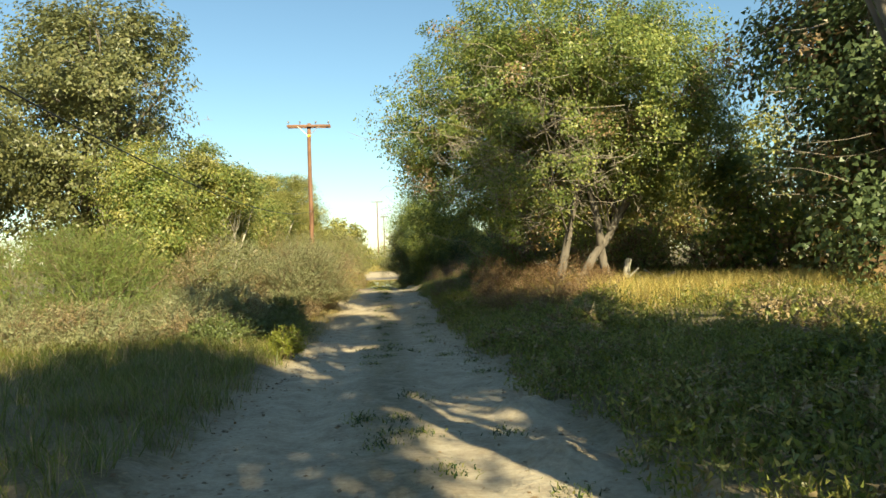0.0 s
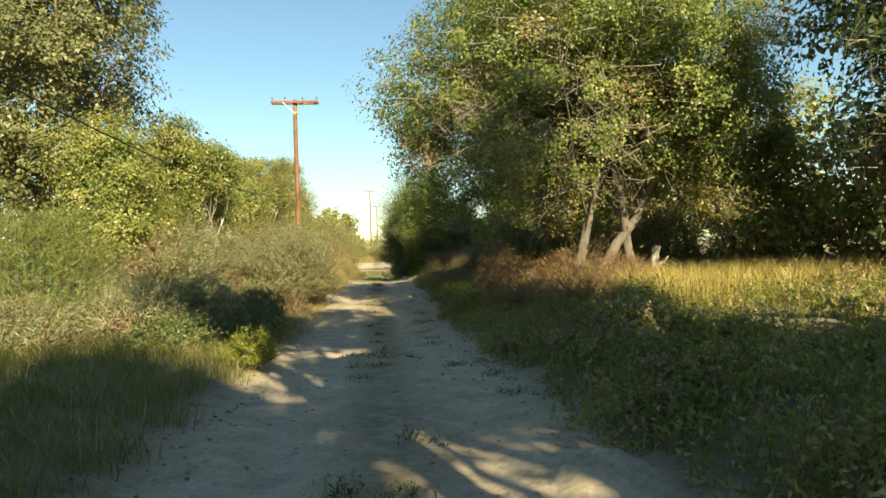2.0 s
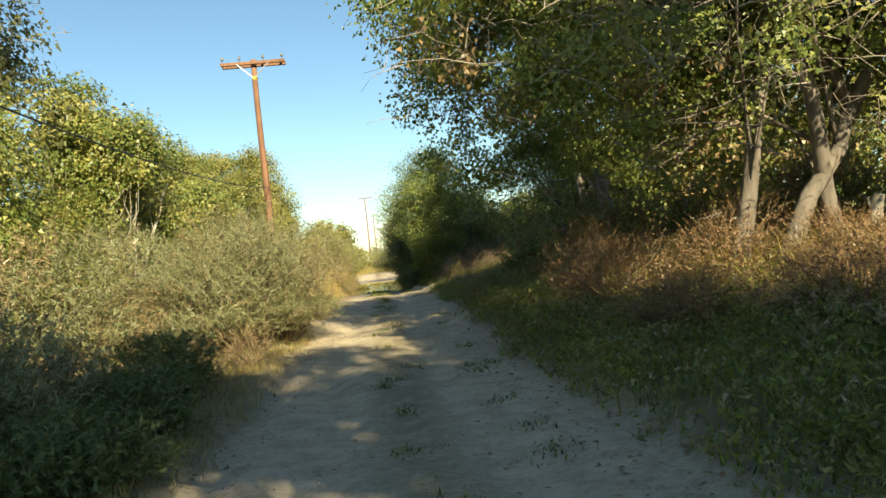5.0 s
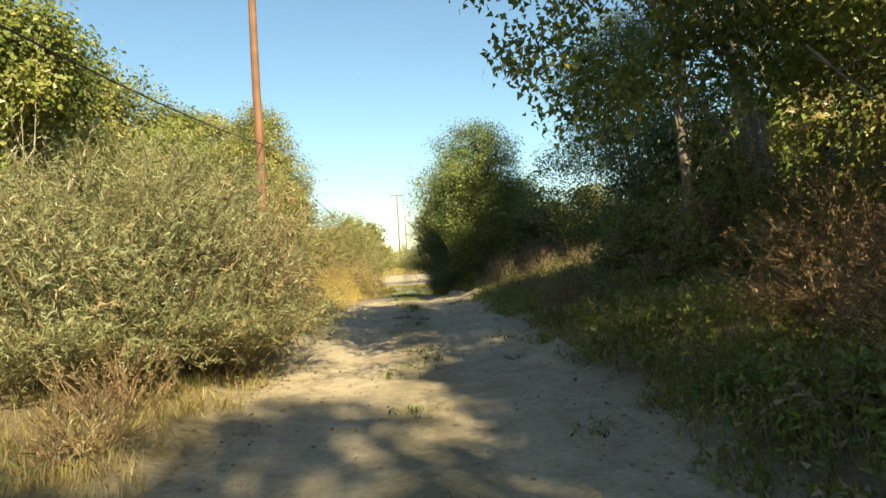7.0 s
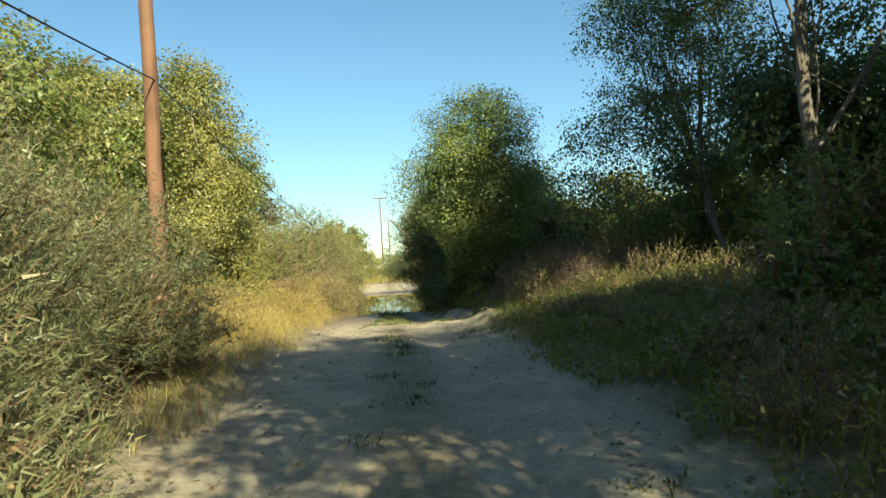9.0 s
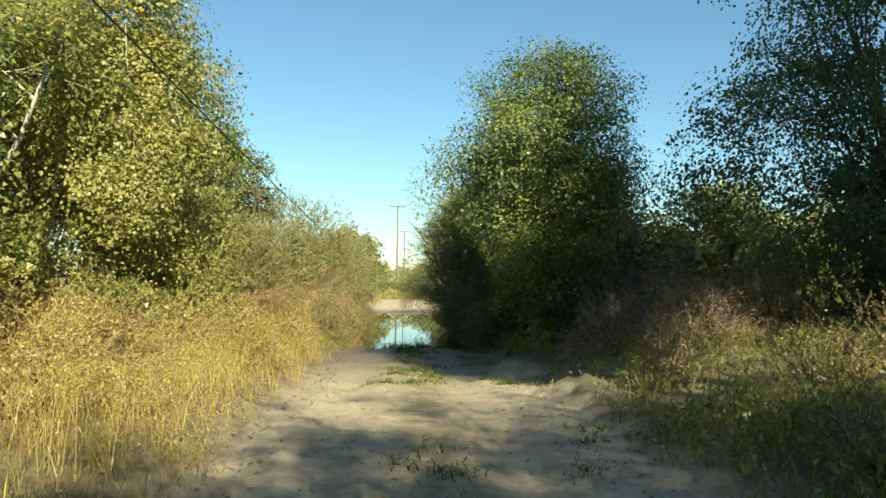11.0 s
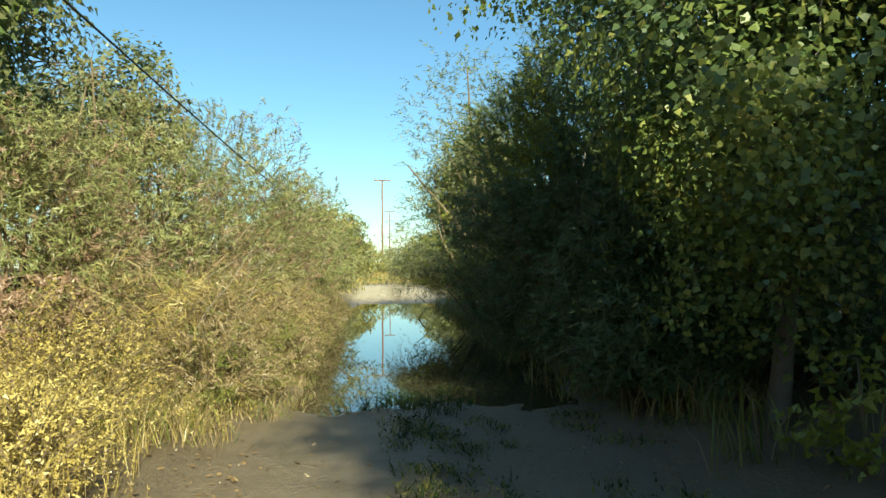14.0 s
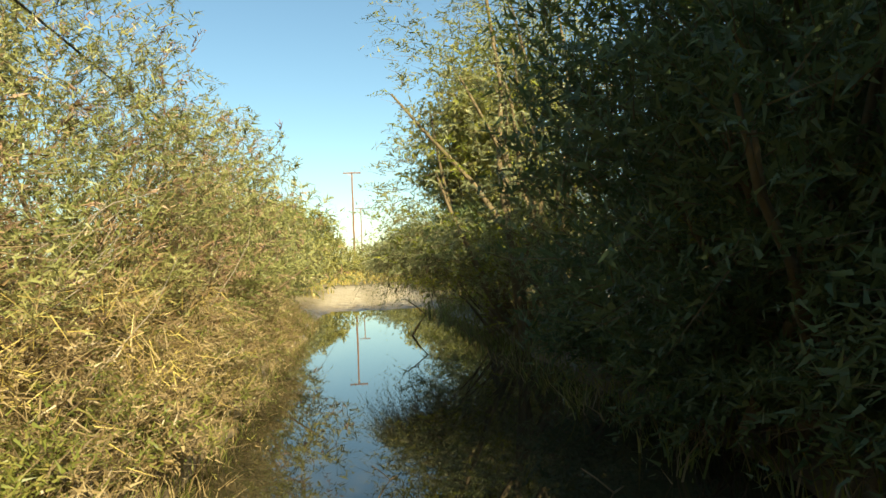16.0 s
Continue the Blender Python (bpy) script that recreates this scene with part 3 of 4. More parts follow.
def utility_pole(x, y, top, arm_z, label, fat=0.15):
    root = empty("utility_pole", x, y, label, "utility pole", "utility poles along the track")
    z0 = gz(x, y)
    h = top - z0
    r = np.random.default_rng(int(y))
    zs = np.linspace(-0.4, h, 12)
    pts = np.stack([0.012 * r.normal(size=12), 0.012 * r.normal(size=12), zs], 1)
    part("shaft", quads_mesh("shaft", *tubes([(pts, np.linspace(fat, fat * 0.68, 12))], 14), [M_POLE], smooth=True), root)

    def beam(name, a, b, w, d, mat, label=""):
        bm = bmesh.new()
        bmesh.ops.create_cube(bm, size=1)
        a, b = Vector(a), Vector(b)
        q = (b - a).to_track_quat("X", "Z").to_matrix().to_4x4()
        bmesh.ops.transform(bm, matrix=Matrix.Translation((a + b) / 2) @ q @ Matrix.Diagonal(((b - a).length, w, d, 1)), verts=bm.verts)
        bmesh.ops.bevel(bm, geom=bm.edges[:], offset=min(w, d) * 0.12, segments=1, affect="EDGES")
        me = bpy.data.meshes.new(name)
        bm.to_mesh(me)
        bm.free()
        me.materials.append(mat)
        return part(name, me, root, label)

    az = arm_z - z0
    arm = beam("crossarm", (-1.24, -0.2, az), (1.24, -0.2, az), 0.1, 0.125, M_POLE, "weathered timber crossarm")
    beam("crossarm", (-1.24, 0.2, az), (1.24, 0.2, az), 0.1, 0.125, M_POLE, "weathered timber crossarm")
    for s in (-1, 1):
        beam("brace", (s * 0.62, -0.26, az - 0.03), (s * 0.05, -0.19, az - 0.55), 0.012, 0.04, M_STEEL, "flat steel brace")
    for px in (-1.15, -0.5, 0.42, 1.15):
        ins = quads_mesh("insulator", *tubes([([(px, -0.2, az + 0.04), (px, -0.2, az + 0.16), (px, -0.2, az + 0.165), (px, -0.2, az + 0.20), (px, -0.2, az + 0.205), (px, -0.2, az + 0.26), (px, -0.2, az + 0.29)], [0.012, 0.012, 0.055, 0.06, 0.04, 0.05, 0.03])], 8), [M_GLASS_KNOB], smooth=True)
        part("insulator", ins, arm, "glazed pin insulator")
    band = quads_mesh("band", *tubes([([(0, 0, az - 0.62), (0, 0, az - 0.5)], [fat * 0.74, fat * 0.74])], 14), [M_YELLOW])
    part("band", band, root, "yellow painted band")
    return root


POLES = [(-4.05, 41.6, 9.45, 9.28), (-0.87, 155.4, 13.75, 13.65), (0.7, 224.0, 14.4, 14.3)]
for n, (px, py, top, arm) in enumerate(POLES):
    utility_pole(px, py, top, arm, ("tall reddish-brown timber utility pole with a crossarm, among shrubs" if n == 0 else "distant timber utility pole with a crossarm beside the track"))


def cable(a, b, sag):
    t = np.linspace(0, 1, 40)[:, None]
    p = np.array(a) * (1 - t) + np.array(b) * t
    p[:, 2] -= 4 * sag * (t * (1 - t))[:, 0]
    return (p, np.full(40, 0.013))


spans = [cable((-5.3, -22.0, 8.5), (-3.95, 41.45, 4.35), 2.65), cable((-3.95, 41.45, 4.35), (-0.8, 155.25, 6.0), 2.75)]
tagged(new("overhead_cable", quads_mesh("overhead_cable", *tubes(spans, 6), [M_CABLE], smooth=True)), "black overhead cable slung from pole to pole", "cable")

# ---------------------------------------------------------------- trees on the right of the track
tree(6.8, 25.5, 11.8, (7.4, 5.4, 5.7), 6.3, 11, M_COTTON, M_BARK, "spreading cottonwood with yellowing leaves and dead twigs", 2200, 116, 0.09, trunks=3, spread=0.40, twigs=430, second=M_BROWN, share=0.06, shift=(-0.4, 0.4), extra=[(-4.8, 4.4, 4.7, 1.3), (-4.5, 4.0, 6.4, 1.5), (-4.5, 2.0, 7.2, 1.5), (-3.7, 4.8, 4.0, 1.4), (-2.6, 4.2, 3.7, 1.6), (-4.4, 3.2, 5.6, 1.5), (-1.2, 4.8, 3.4, 1.6), (0.8, 4.8, 3.5, 1.7), (-2.4, 3.0, 5.2, 1.7), (-3.6, 3.6, 4.6, 1.4), (-6.1, 4.0, 4.4, 0.9), (-5.3, 4.2, 3.8, 1.0), (-4.6, 4.2, 3.1, 1.1), (-3.5, 4.6, 2.8, 1.2), (-2.3, 4.8, 2.8, 1.2), (3.4, -2.0, 6.6, 2.0), (5.0, 0.2, 5.4, 2.0), (4.6, -1.0, 8.0, 1.9), (2.6, -2.6, 4.8, 1.5)])
tree(12.2, 41, 17.5, (6.3, 5.0, 6.6), 11.0, 12, M_GREY, M_PALE_BARK, "tall thin-crowned cottonwood with pale bare limbs", 420, 50, 0.17, trunks=2, spread=0.5, twigs=120, second=M_BROWN, share=0.1)
tree(13.6, 17.5, 11, (4.4, 4.5, 6.0), 5.6, 13, M_DARK, M_BARK, "dense dark-leaved cottonwood in deep shade", 800, 60, 0.15, spread=0.55, second=M_BROWN, share=0.15, twigs=120)
tree(9.5, 51.0, 12.6, (3.3, 2.9, 5.9), 6.4, 14, M_DARK, M_BARK, "dark cottonwood standing over brown bushes", 700, 78, 0.078, broad=True, trunks=2, spread=0.42, second=M_COTTON, share=0.3, girth=0.6, extra=[(-3.5, 0.0, 3.0, 1.0), (-3.1, -0.4, 4.4, 1.1), (1.5, 0.6, 2.6, 1.6), (-1.6, -0.4, 2.3, 1.3), (0.0, 0.6, 2.0, 1.5), (-2.2, 0.8, 3.4, 1.3)])
tree(3.2, 55.4, 8.8, (3.0, 2.6, 4.3), 4.4, 66, M_DARK, M_BARK, "full green cottonwood beside the flooded track", 900, 78, 0.072, spread=0.40, girth=0.5, taper=0.1, broad=True, second=M_COTTON, share=0.75)
# tree added with its crown out of view, to streak the track with shade
tree(7.0, 36.0, 13.2, (2.8, 3.0, 3.8), 9.6, 44, M_COTTON, M_BARK, "leafy cottonwood added out of view to shade the track", 620, 60, 0.13, trunks=2, girth=0.7)
# fills the dark tree mass; added and made this tall to shade bank and willows
tree(9.6, 43.6, 16.5, (3.5, 3.2, 4.8), 11.6, 45, M_DARK, M_BARK, "tall leafy cottonwood added and raised to shade the bank", 560, 60, 0.12, girth=0.5, extra=[(1.4, 1.6, 4.2, 1.6), (0.4, 2.6, 5.4, 1.6), (2.6, 0.6, 3.0, 1.6), (2.2, 1.6, 6.2, 1.7)])
tree(12.2, 46.0, 7.4, (3.0, 3.0, 3.6), 3.8, 27, M_DARK, M_BARK, "dense dark cottonwood in the shaded thicket", 420, 50, 0.15)
tree(12.5, 38.5, 10.5, (4.2, 3.6, 5.2), 5.4, 16, M_COTTON, M_BARK, "cottonwood with dark green leaves and brown tips", 380, 60, 0.15, second=M_BROWN, share=0.12)
tree(6.4, 62.0, 6.6, (2.6, 2.6, 3.2), 3.6, 17, M_DARK, M_BARK, "leafy cottonwood leaning over dark willows", 220, 42, 0.14, trunks=2)
tree(7.6, 66.6, 6.2, (2.6, 2.6, 2.9), 3.4, 28, M_DARK, M_BARK, "dark cottonwood crowding behind the willows", 220, 40, 0.15, spread=0.5)
tree(2.6, 72.4, 6.2, (2.1, 2.0, 2.9), 3.7, 26, M_YOUNG, M_BARK, "yellowing cottonwood rising out of the willows", 320, 60, 0.11)
# unseen tall trees added around the start, placed to throw shade over the track
tree(6.8, 5.0, 12.5, (3.2, 3.2, 3.2), 8.8, 18, M_DARK, M_BARK, "unseen tall cottonwood added to shade the track", 360, 34, 0.2)
for n, (tx, ty, th, rr, cz) in enumerate([(2.2, -9.5, 18, 5.6, 12.7), (-5.0, -12.5, 17, 6.2, 10.5), (8.5, -7.8, 14, 3.0, 8.7), (7.6, 1.2, 17, 4.7, 13.3), (-10.5, -6.0, 13, 4.4, 8.5), (6.6, -4.4, 15, 2.6, 11.0)]):
    tree(tx, ty, th, (rr, rr, 0.18 * th), cz, 19 + n, M_DARK, M_BARK, "unseen tall cottonwood added to shade the track", 330, 30, 0.27, group="shade trees by the track", spread=0.55)

# unseen tree, added only to shade the lower crown of the spreading cottonwood
tree(7.6, 9.6, 14.0, (1.7, 1.7, 2.2), 11.2, 47, M_DARK, M_BARK, "unseen tall cottonwood added to shade the spreading crown", 250, 30, 0.24, spread=0.5)
# unseen tree; its crown is shifted so the shadow lands on the left verge
tree(3.7, 0.2, 15, (3.2, 3.2, 2.3), 12.5, 46, M_DARK, M_BARK, "unseen tall cottonwood added to shade the left verge", 260, 36, 0.22, shift=(-1.8, 2.6), spread=0.5)

# ---------------------------------------------------------------- trees on the left
tree(-13.0, 34.0, 16.5, (6.6, 5.6, 8.2), 8.3, 31, M_GREY, M_BARK, "tall grey-green cottonwood with bare upper branches", 850, 70, 0.16, trunks=2, spread=0.52, twigs=90)
tree(-19.5, 26.0, 15, (5.5, 5.2, 7.4), 7.6, 32, M_GREY, M_BARK, "tall grey-green cottonwood with a shaded hollow crown", 520, 55, 0.18, spread=0.55)
for n, (tx, ty, th, rx, rz) in enumerate([(-10.2, 31.5, 7.6, 3.7, 4.0), (-8.6, 36.0, 8.0, 3.4, 4.2), (-8.2, 42.0, 8.0, 3.3, 4.2), (-8.0, 48.0, 7.9, 3.0, 4.1)]):
    tree(tx, ty, th, (rx, rx, rz), th * 0.49, 33 + n, M_YOUNG, M_PALE_BARK, "rounded young cottonwood with bright yellow-green leaves", 520, 92, 0.096, trunks=3, spread=0.42, group="young cottonwoods in a row", girth=0.6, second=M_COTTON, share=0.55)
tree(-5.9, 50.3, 8.8, (2.3, 2.3, 4.5), 4.4, 40, M_YOUNG, M_PALE_BARK, "slender white-trunked cottonwood with yellow-green leaves", 560, 110, 0.068, spread=0.36, lean=0.5, girth=0.42, taper=0.4, broad=True)
tree(-8.6, 53.5, 9.5, (2.8, 2.8, 4.6), 5.2, 41, M_YOUNG, M_PALE_BARK, "slender white-trunked cottonwood with yellow-green leaves", 380, 80, 0.09, spread=0.38, girth=0.5, taper=0.3, broad=True)
tree(-7.6, 58.0, 9.8, (2.9, 2.8, 4.8), 5.3, 43, M_COTTON, M_PALE_BARK, "dense green cottonwood behind the meadow", 420, 60, 0.12, spread=0.4)
tree(-5.7, 55.4, 4.6, (1.6, 1.5, 2.2), 2.5, 42, M_YOUNG, M_PALE_BARK, "small pale-stemmed cottonwood sapling", 200, 70, 0.07, spread=0.3, girth=0.5)

# ---------------------------------------------------------------- shrubs on the left
WIL = "grey-green willow shrubs along the track"
for n, (sx, sy, rx, ry, rz) in enumerate([(-3.7, 29.4, 2.4, 2.2, 3.1), (-6.2, 32.0, 2.6, 2.4, 3.6), (-3.7, 33.4, 2.1, 2.2, 3.2), (-7.0, 28.2, 2.2, 2.0, 3.0), (-5.4, 36.8, 2.1, 2.2, 3.3), (-2.9, 30.8, 2.0, 2.0, 2.6), (-4.0, 36.2, 1.7, 1.8, 2.9), (-3.6, 37.8, 1.5, 1.5, 2.3)]):
    near = n in (0, 2, 5, 6)
    shrub(sx, sy, (rx, ry, rz), 60 + n, M_WILLOW, "grey-green willow shrub arching over the dirt track", 2600 if near else 1400, 20 if near else 14, 0.08 if near else 0.12, 0.2, WIL, second=M_STRAW, share=0.05)
for n, (sx, sy, rx, rz) in enumerate([(-5.0, 18.2, 1.4, 1.2), (-6.8, 17.2, 1.6, 1.1), (-8.6, 16.2, 1.7, 1.15), (-10.6, 17.0, 1.9, 1.2), (-5.6, 20.4, 1.4, 1.5), (-4.4, 21.6, 1.2, 1.3)]):
    shrub(sx, sy, (rx, rx, rz), 70 + n, M_WILLOW, "low grey-green shrub behind the roadside grass", 800, 12, 0.11, 0.2, "low grey-green shrubs", second=M_STRAW, share=0.05)
shrub(-7.9, 20.6, (2.4, 2.0, 3.7), 80, M_FEATHER, "soft feathery bright-green tamarisk bush", 3000, 22, 0.09, 0.13, reach=0.6)
shrub(-10.8, 21.8, (2.3, 2.0, 3.4), 81, M_FEATHER, "soft feathery bright-green tamarisk bush", 1600, 18, 0.10, 0.13, reach=0.6)
shrub(-7.2, 37.5, (1.8, 1.8, 3.6), 82, M_FEATHER, "feathery yellow-green bush behind the pole", 1600, 16, 0.10, 0.12)
for n, (sx, sy, rx, rz) in enumerate([(-6.6, 52.6, 1.5, 2.8), (-8.4, 50.6, 1.7, 3.0), (-10.2, 47.0, 1.8, 3.0), (-7.2, 55.6, 1.5, 2.6), (-10.6, 53.0, 2.0, 3.2)]):
    shrub(sx, sy, (rx, rx, rz), 270 + n, M_YOUNG, "leafy yellow-green bush behind the meadow", 700, 12, 0.11, 0.55, "bushes behind the meadow")
for n, (sx, sy, rx, rz) in enumerate([(-5.0, 48.8, 1.1, 1.6), (-6.9, 49.0, 1.4, 2.4), (-4.7, 51.8, 1.1, 2.3), (-7.8, 47.4, 1.4, 2.8)]):
    shrub(sx, sy, (rx, rx, rz), 440 + n, M_YOUNG, "leafy yellow-green bush at the foot of the cottonwoods", 800, 16, 0.07, 0.75, "bushes under the young cottonwoods")
shrub(-6.5, 44.4, (1.7, 1.7, 3.0), 83, M_YOUNG, "leafy yellow-green bush by the golden meadow", 1200, 14, 0.10, 0.5)
TAM = "tamarisk hedge beside the water"
for n, (sx, sy, rx, ry, rz) in enumerate([(-5.2, 57.8, 1.9, 2.0, 4.4), (-4.4, 60.6, 1.9, 2.0, 5.0), (-3.8, 63.8, 2.1, 2.1, 4.7), (-3.6, 67.4, 2.2, 2.2, 4.7), (-3.4, 71.4, 2.3, 2.4, 4.6), (-3.9, 76.0, 2.4, 2.6, 4.6), (-4.2, 81.5, 2.6, 3.0, 4.2)]):
    shrub(sx, sy, (rx, ry, rz), 90 + n, M_TAMARISK, "tall tamarisk thicket with browning sprays over the water", 3500 if n < 4 else 1500, 18 if n < 4 else 11, 0.088 if n < 4 else 0.16, 0.2, TAM, second=M_BLOOM, share=0.12, stems=16, shell=0.3, reach=0.42, droop=0.5)
for n, (sx, sy, rx, rz) in enumerate([(-3.5, 61.4, 1.0, 3.0), (-4.3, 58.6, 1.0, 3.4), (-3.0, 66.0, 0.9, 3.0), (-5.4, 60.2, 1.2, 4.8)]):
    shrub(sx, sy, (rx, rx, rz), 700 + n, M_BLOOM, "tamarisk with faded pinkish-brown bloom sprays", 900, 16, 0.06, 0.2, "fading tamarisks", stems=10, reach=0.5, droop=0.5, second=M_TAMARISK, share=0.25)
for n, (sx, sy, rx, rz) in enumerate([(-2.8, 60.3, 0.7, 1.6), (-3.0, 58.8, 0.8, 1.5), (-3.5, 57.4, 0.8, 1.5), (-2.6, 62.6, 0.7, 1.5), (-2.7, 64.9, 0.7, 1.4)]):
    shrub(sx, sy, (rx, rx, rz), 710 + n, M_STRAW, "drooping clump of pale dry straw on the bank", 330, 9, 0.26, 0.035, "dry straw clumps", stems=4, up=1.2, reach=0.8, droop=0.95, shell=0.2, second=M_GOLD, share=0.3, name="straw_clump", cat="dry grass")
tree(-7.4, 60.5, 7.5, (2.3, 2.6, 3.4), 4.4, 100, M_GREY, M_BARK, "grey-green tree rising behind the tamarisk thicket", 260, 40, 0.12, spread=0.4)
tree(-7.6, 68.0, 7.5, (2.5, 3.0, 3.4), 4.2, 101, M_GREY, M_BARK, "grey-green tree rising behind the tamarisk thicket", 260, 40, 0.13, spread=0.4)
for n, (sx, sy, h) in enumerate([(-5.2, 90, 4.0), (-6.2, 100, 4.6), (5.6, 97, 3.6), (5.2, 112, 4.0), (-5.4, 106, 3.4), (6.0, 128, 5.0), (-8.0, 112, 5.5), (-8.5, 126, 6.5), (-9.5, 142, 8.0), (-8.0, 165, 10.5)]):
    tree(sx, sy, h, (0.62 * h, 0.7 * h, 0.5 * h), 0.5 * h, 110 + n, M_YOUNG, M_BARK, "distant rounded yellow-green tree beside the track", 110, 32, 0.05 * h, group="distant trees along the track", spread=0.09 * h)

# ---------------------------------------------------------------- shrubs on the right
DW = "willow thicket beside the water"
for n, (sx, sy, rx, ry, rz) in enumerate([(4.0, 58.6, 2.2, 1.9, 6.4), (2.95, 61.4, 2.6, 2.0, 6.8), (3.9, 64.4, 2.2, 1.8, 4.4)]):
    shrub(sx, sy, (rx, ry, rz), 130 + n, M_DARK, "dense dark willow thicket in shade beside the water", 4200 if n == 1 else 2600, 16, 0.125, 0.26, DW, stems=16, shell=0.35, reach=0.6, second=M_LIME, share=0.015, droop=0.35, base_up=0.38 if n else 0.25)
for n, (sx, sy, rx, ry, rz) in enumerate([(2.6, 69.0, 2.7, 2.1, 9.0), (2.9, 73.6, 2.5, 2.4, 6.4), (3.9, 79.5, 2.7, 3.0, 5.0), (4.8, 86.5, 2.8, 3.0, 4.4)]):
    shrub(sx, sy, (rx, ry, rz), 133 + n, M_TAMARISK if n else M_WILLOW, "sunlit arching willow with drooping yellow-green sprays", 2400 if n < 2 else 1500, 14, 0.13, 0.22, DW, stems=18, shell=0.3, reach=0.7, second=M_LIME, share=0.2, droop=0.6)
for n, (sx, sy, rx, rz) in enumerate([(2.6, 57.2, 0.9, 1.5), (2.7, 59.6, 1.0, 1.6), (2.6, 62.2, 1.0, 1.7), (2.6, 64.8, 1.0, 1.6), (4.4, 56.4, 1.3, 2.2), (5.6, 60.4, 1.6, 4.6), (5.7, 63.8, 1.6, 4.2)]):
    shrub(sx, sy, (rx, 1.4, rz), 280 + n, M_DARK, "low dark willow hanging to the water", 800, 14, 0.13, 0.26, "low dark willows", stems=8, droop=0.6)
shrub(1.7, 70.4, (2.0, 1.4, 1.3), 138, M_DARK, "low willow bough hanging out over the water", 800, 18, 0.10, 0.2, stems=5, lift=1.7, droop=0.8, up=0.35, reach=0.7, foot_at=(1.4, 0.2))
shrub(0.7, 70.6, (1.1, 0.8, 0.7), 139, M_WILLOW, "drooping olive willow bough hanging out over the water", 620, 18, 0.10, 0.2, stems=5, lift=1.8, droop=1.0, up=0.2, reach=0.6, foot_at=(2.0, 0.3))
for n, (sx, sy, rx, rz) in enumerate([(6.4, 52.6, 1.3, 1.6), (9.8, 52.4, 1.7, 2.6), (12.0, 46.2, 1.8, 2.8), (11.4, 52.2, 1.8, 3.4)]):
    shrub(sx, sy, (rx, rx, rz), 250 + n, M_DARK, "dark green bush under the cottonwood", 620, 22, 0.075, 0.6, "dark bushes under the trees")
for n, (sx, sy, rx, rz) in enumerate([(11.6, 63.4, 2.2, 5.2), (13.8, 66.0, 2.6, 6.0), (16.0, 64.0, 2.4, 5.4), (13.6, 60.6, 1.9, 4.2)]):
    shrub(sx, sy, (rx, rx, rz), 480 + n, M_YOUNG, "sunlit yellow-green bush behind the brown thicket", 1100, 14, 0.08, 0.6, "sunlit bushes in the thicket", second=M_LIME, share=0.3, shell=0.3)
for n, (sx, sy, rx, rz) in enumerate([(5.9, 33.4, 1.5, 2.4), (7.6, 33.0, 1.8, 2.9), (9.6, 32.4, 1.9, 3.0), (5.2, 36.6, 1.1, 1.7), (11.2, 29.6, 1.8, 2.8)]):
    shrub(sx, sy, (rx, rx, rz), 460 + n, M_COTTON, "shaded green bush with withered brown leaves", 620, 20, 0.085, 0.6, "bushes under the cottonwoods", second=M_BROWN, share=0.3)
r = np.random.default_rng(611)
GOLDEN = [shrub(-4.2 - 1.3 * k, 46.0 + 1.4 * k, (0.85 + 0.1 * k, 0.85 + 0.1 * k, 1.05 + 0.12 * k), 612 + k, M_GOLD, "billowing golden seeding weed bush in the dry meadow", 560, 12, 0.046, 0.32, "golden weed bushes", up=1.0, reach=0.32, stems=6, shell=0.3, droop=0.5, second=M_STRAW, share=0.12, name="golden_weed", cat="weed") for k in range(3)]
for k in range(52):
    gx, gy = -r.uniform(3.0, 8.5), r.uniform(43.0, 54.5)
    size = r.uniform(0.65, 1.05) * (0.75 if gx > -3.8 else 1.0)
    copy_thing(GOLDEN[k % 3], pose(gx, gy, gz(gx, gy), 0, 0, r.uniform(0, 360)) @ Matrix.Diagonal((size, size, size, 1)))
for n, (sx, sy, rx, rz) in enumerate([(-3.0, 49.2, 0.7, 1.0), (-3.6, 51.6, 0.9, 1.25), (-2.9, 53.6, 0.7, 1.0), (-4.3, 53.8, 1.0, 1.4), (-5.0, 47.6, 1.0, 1.2), (-3.4, 55.6, 0.9, 1.2)]):
    shrub(sx, sy, (rx, rx, rz), 260 + n, M_GOLD, "golden seeding weed bush at the meadow's edge", 560, 13, 0.035, 0.5, "golden weed bushes", up=1.2, reach=0.35, stems=6, droop=0.5, name="golden_weed", cat="weed")
for n, (sx, sy, rx, rz) in enumerate([(4.5, 26.4, 1.1, 1.5), (6.1, 25.4, 1.3, 1.6), (4.4, 23.0, 1.1, 0.8), (6.6, 22.4, 1.4, 1.0), (4.6, 28.6, 1.1, 1.6), (5.3, 20.6, 1.3, 0.8), (7.4, 23.9, 1.1, 1.2)]):
    shrub(sx, sy, (rx, rx, rz), 140 + n, M_RUSSET, "russet-brown dried brush mound", 850, 14, 0.055, 0.28, "dried brush mounds", up=0.7, reach=0.4, name="dried_brush", cat="dry brush")
for n, (sx, sy, rx, rz) in enumerate([(3.5, 46.4, 0.55, 1.3), (5.0, 45.2, 0.8, 0.8), (6.2, 45.0, 0.9, 0.95), (7.4, 44.4, 1.0, 0.9)]):
    shrub(sx, sy, (rx, rx, rz), 150 + n, M_STRAW, "dry tan weed clump with withered seed heads", 240, 15, 0.045, 0.5, "dry weed clumps", up=1.3, reach=0.4, second=M_WEED, share=0.25, name="dry_weed", cat="weed")
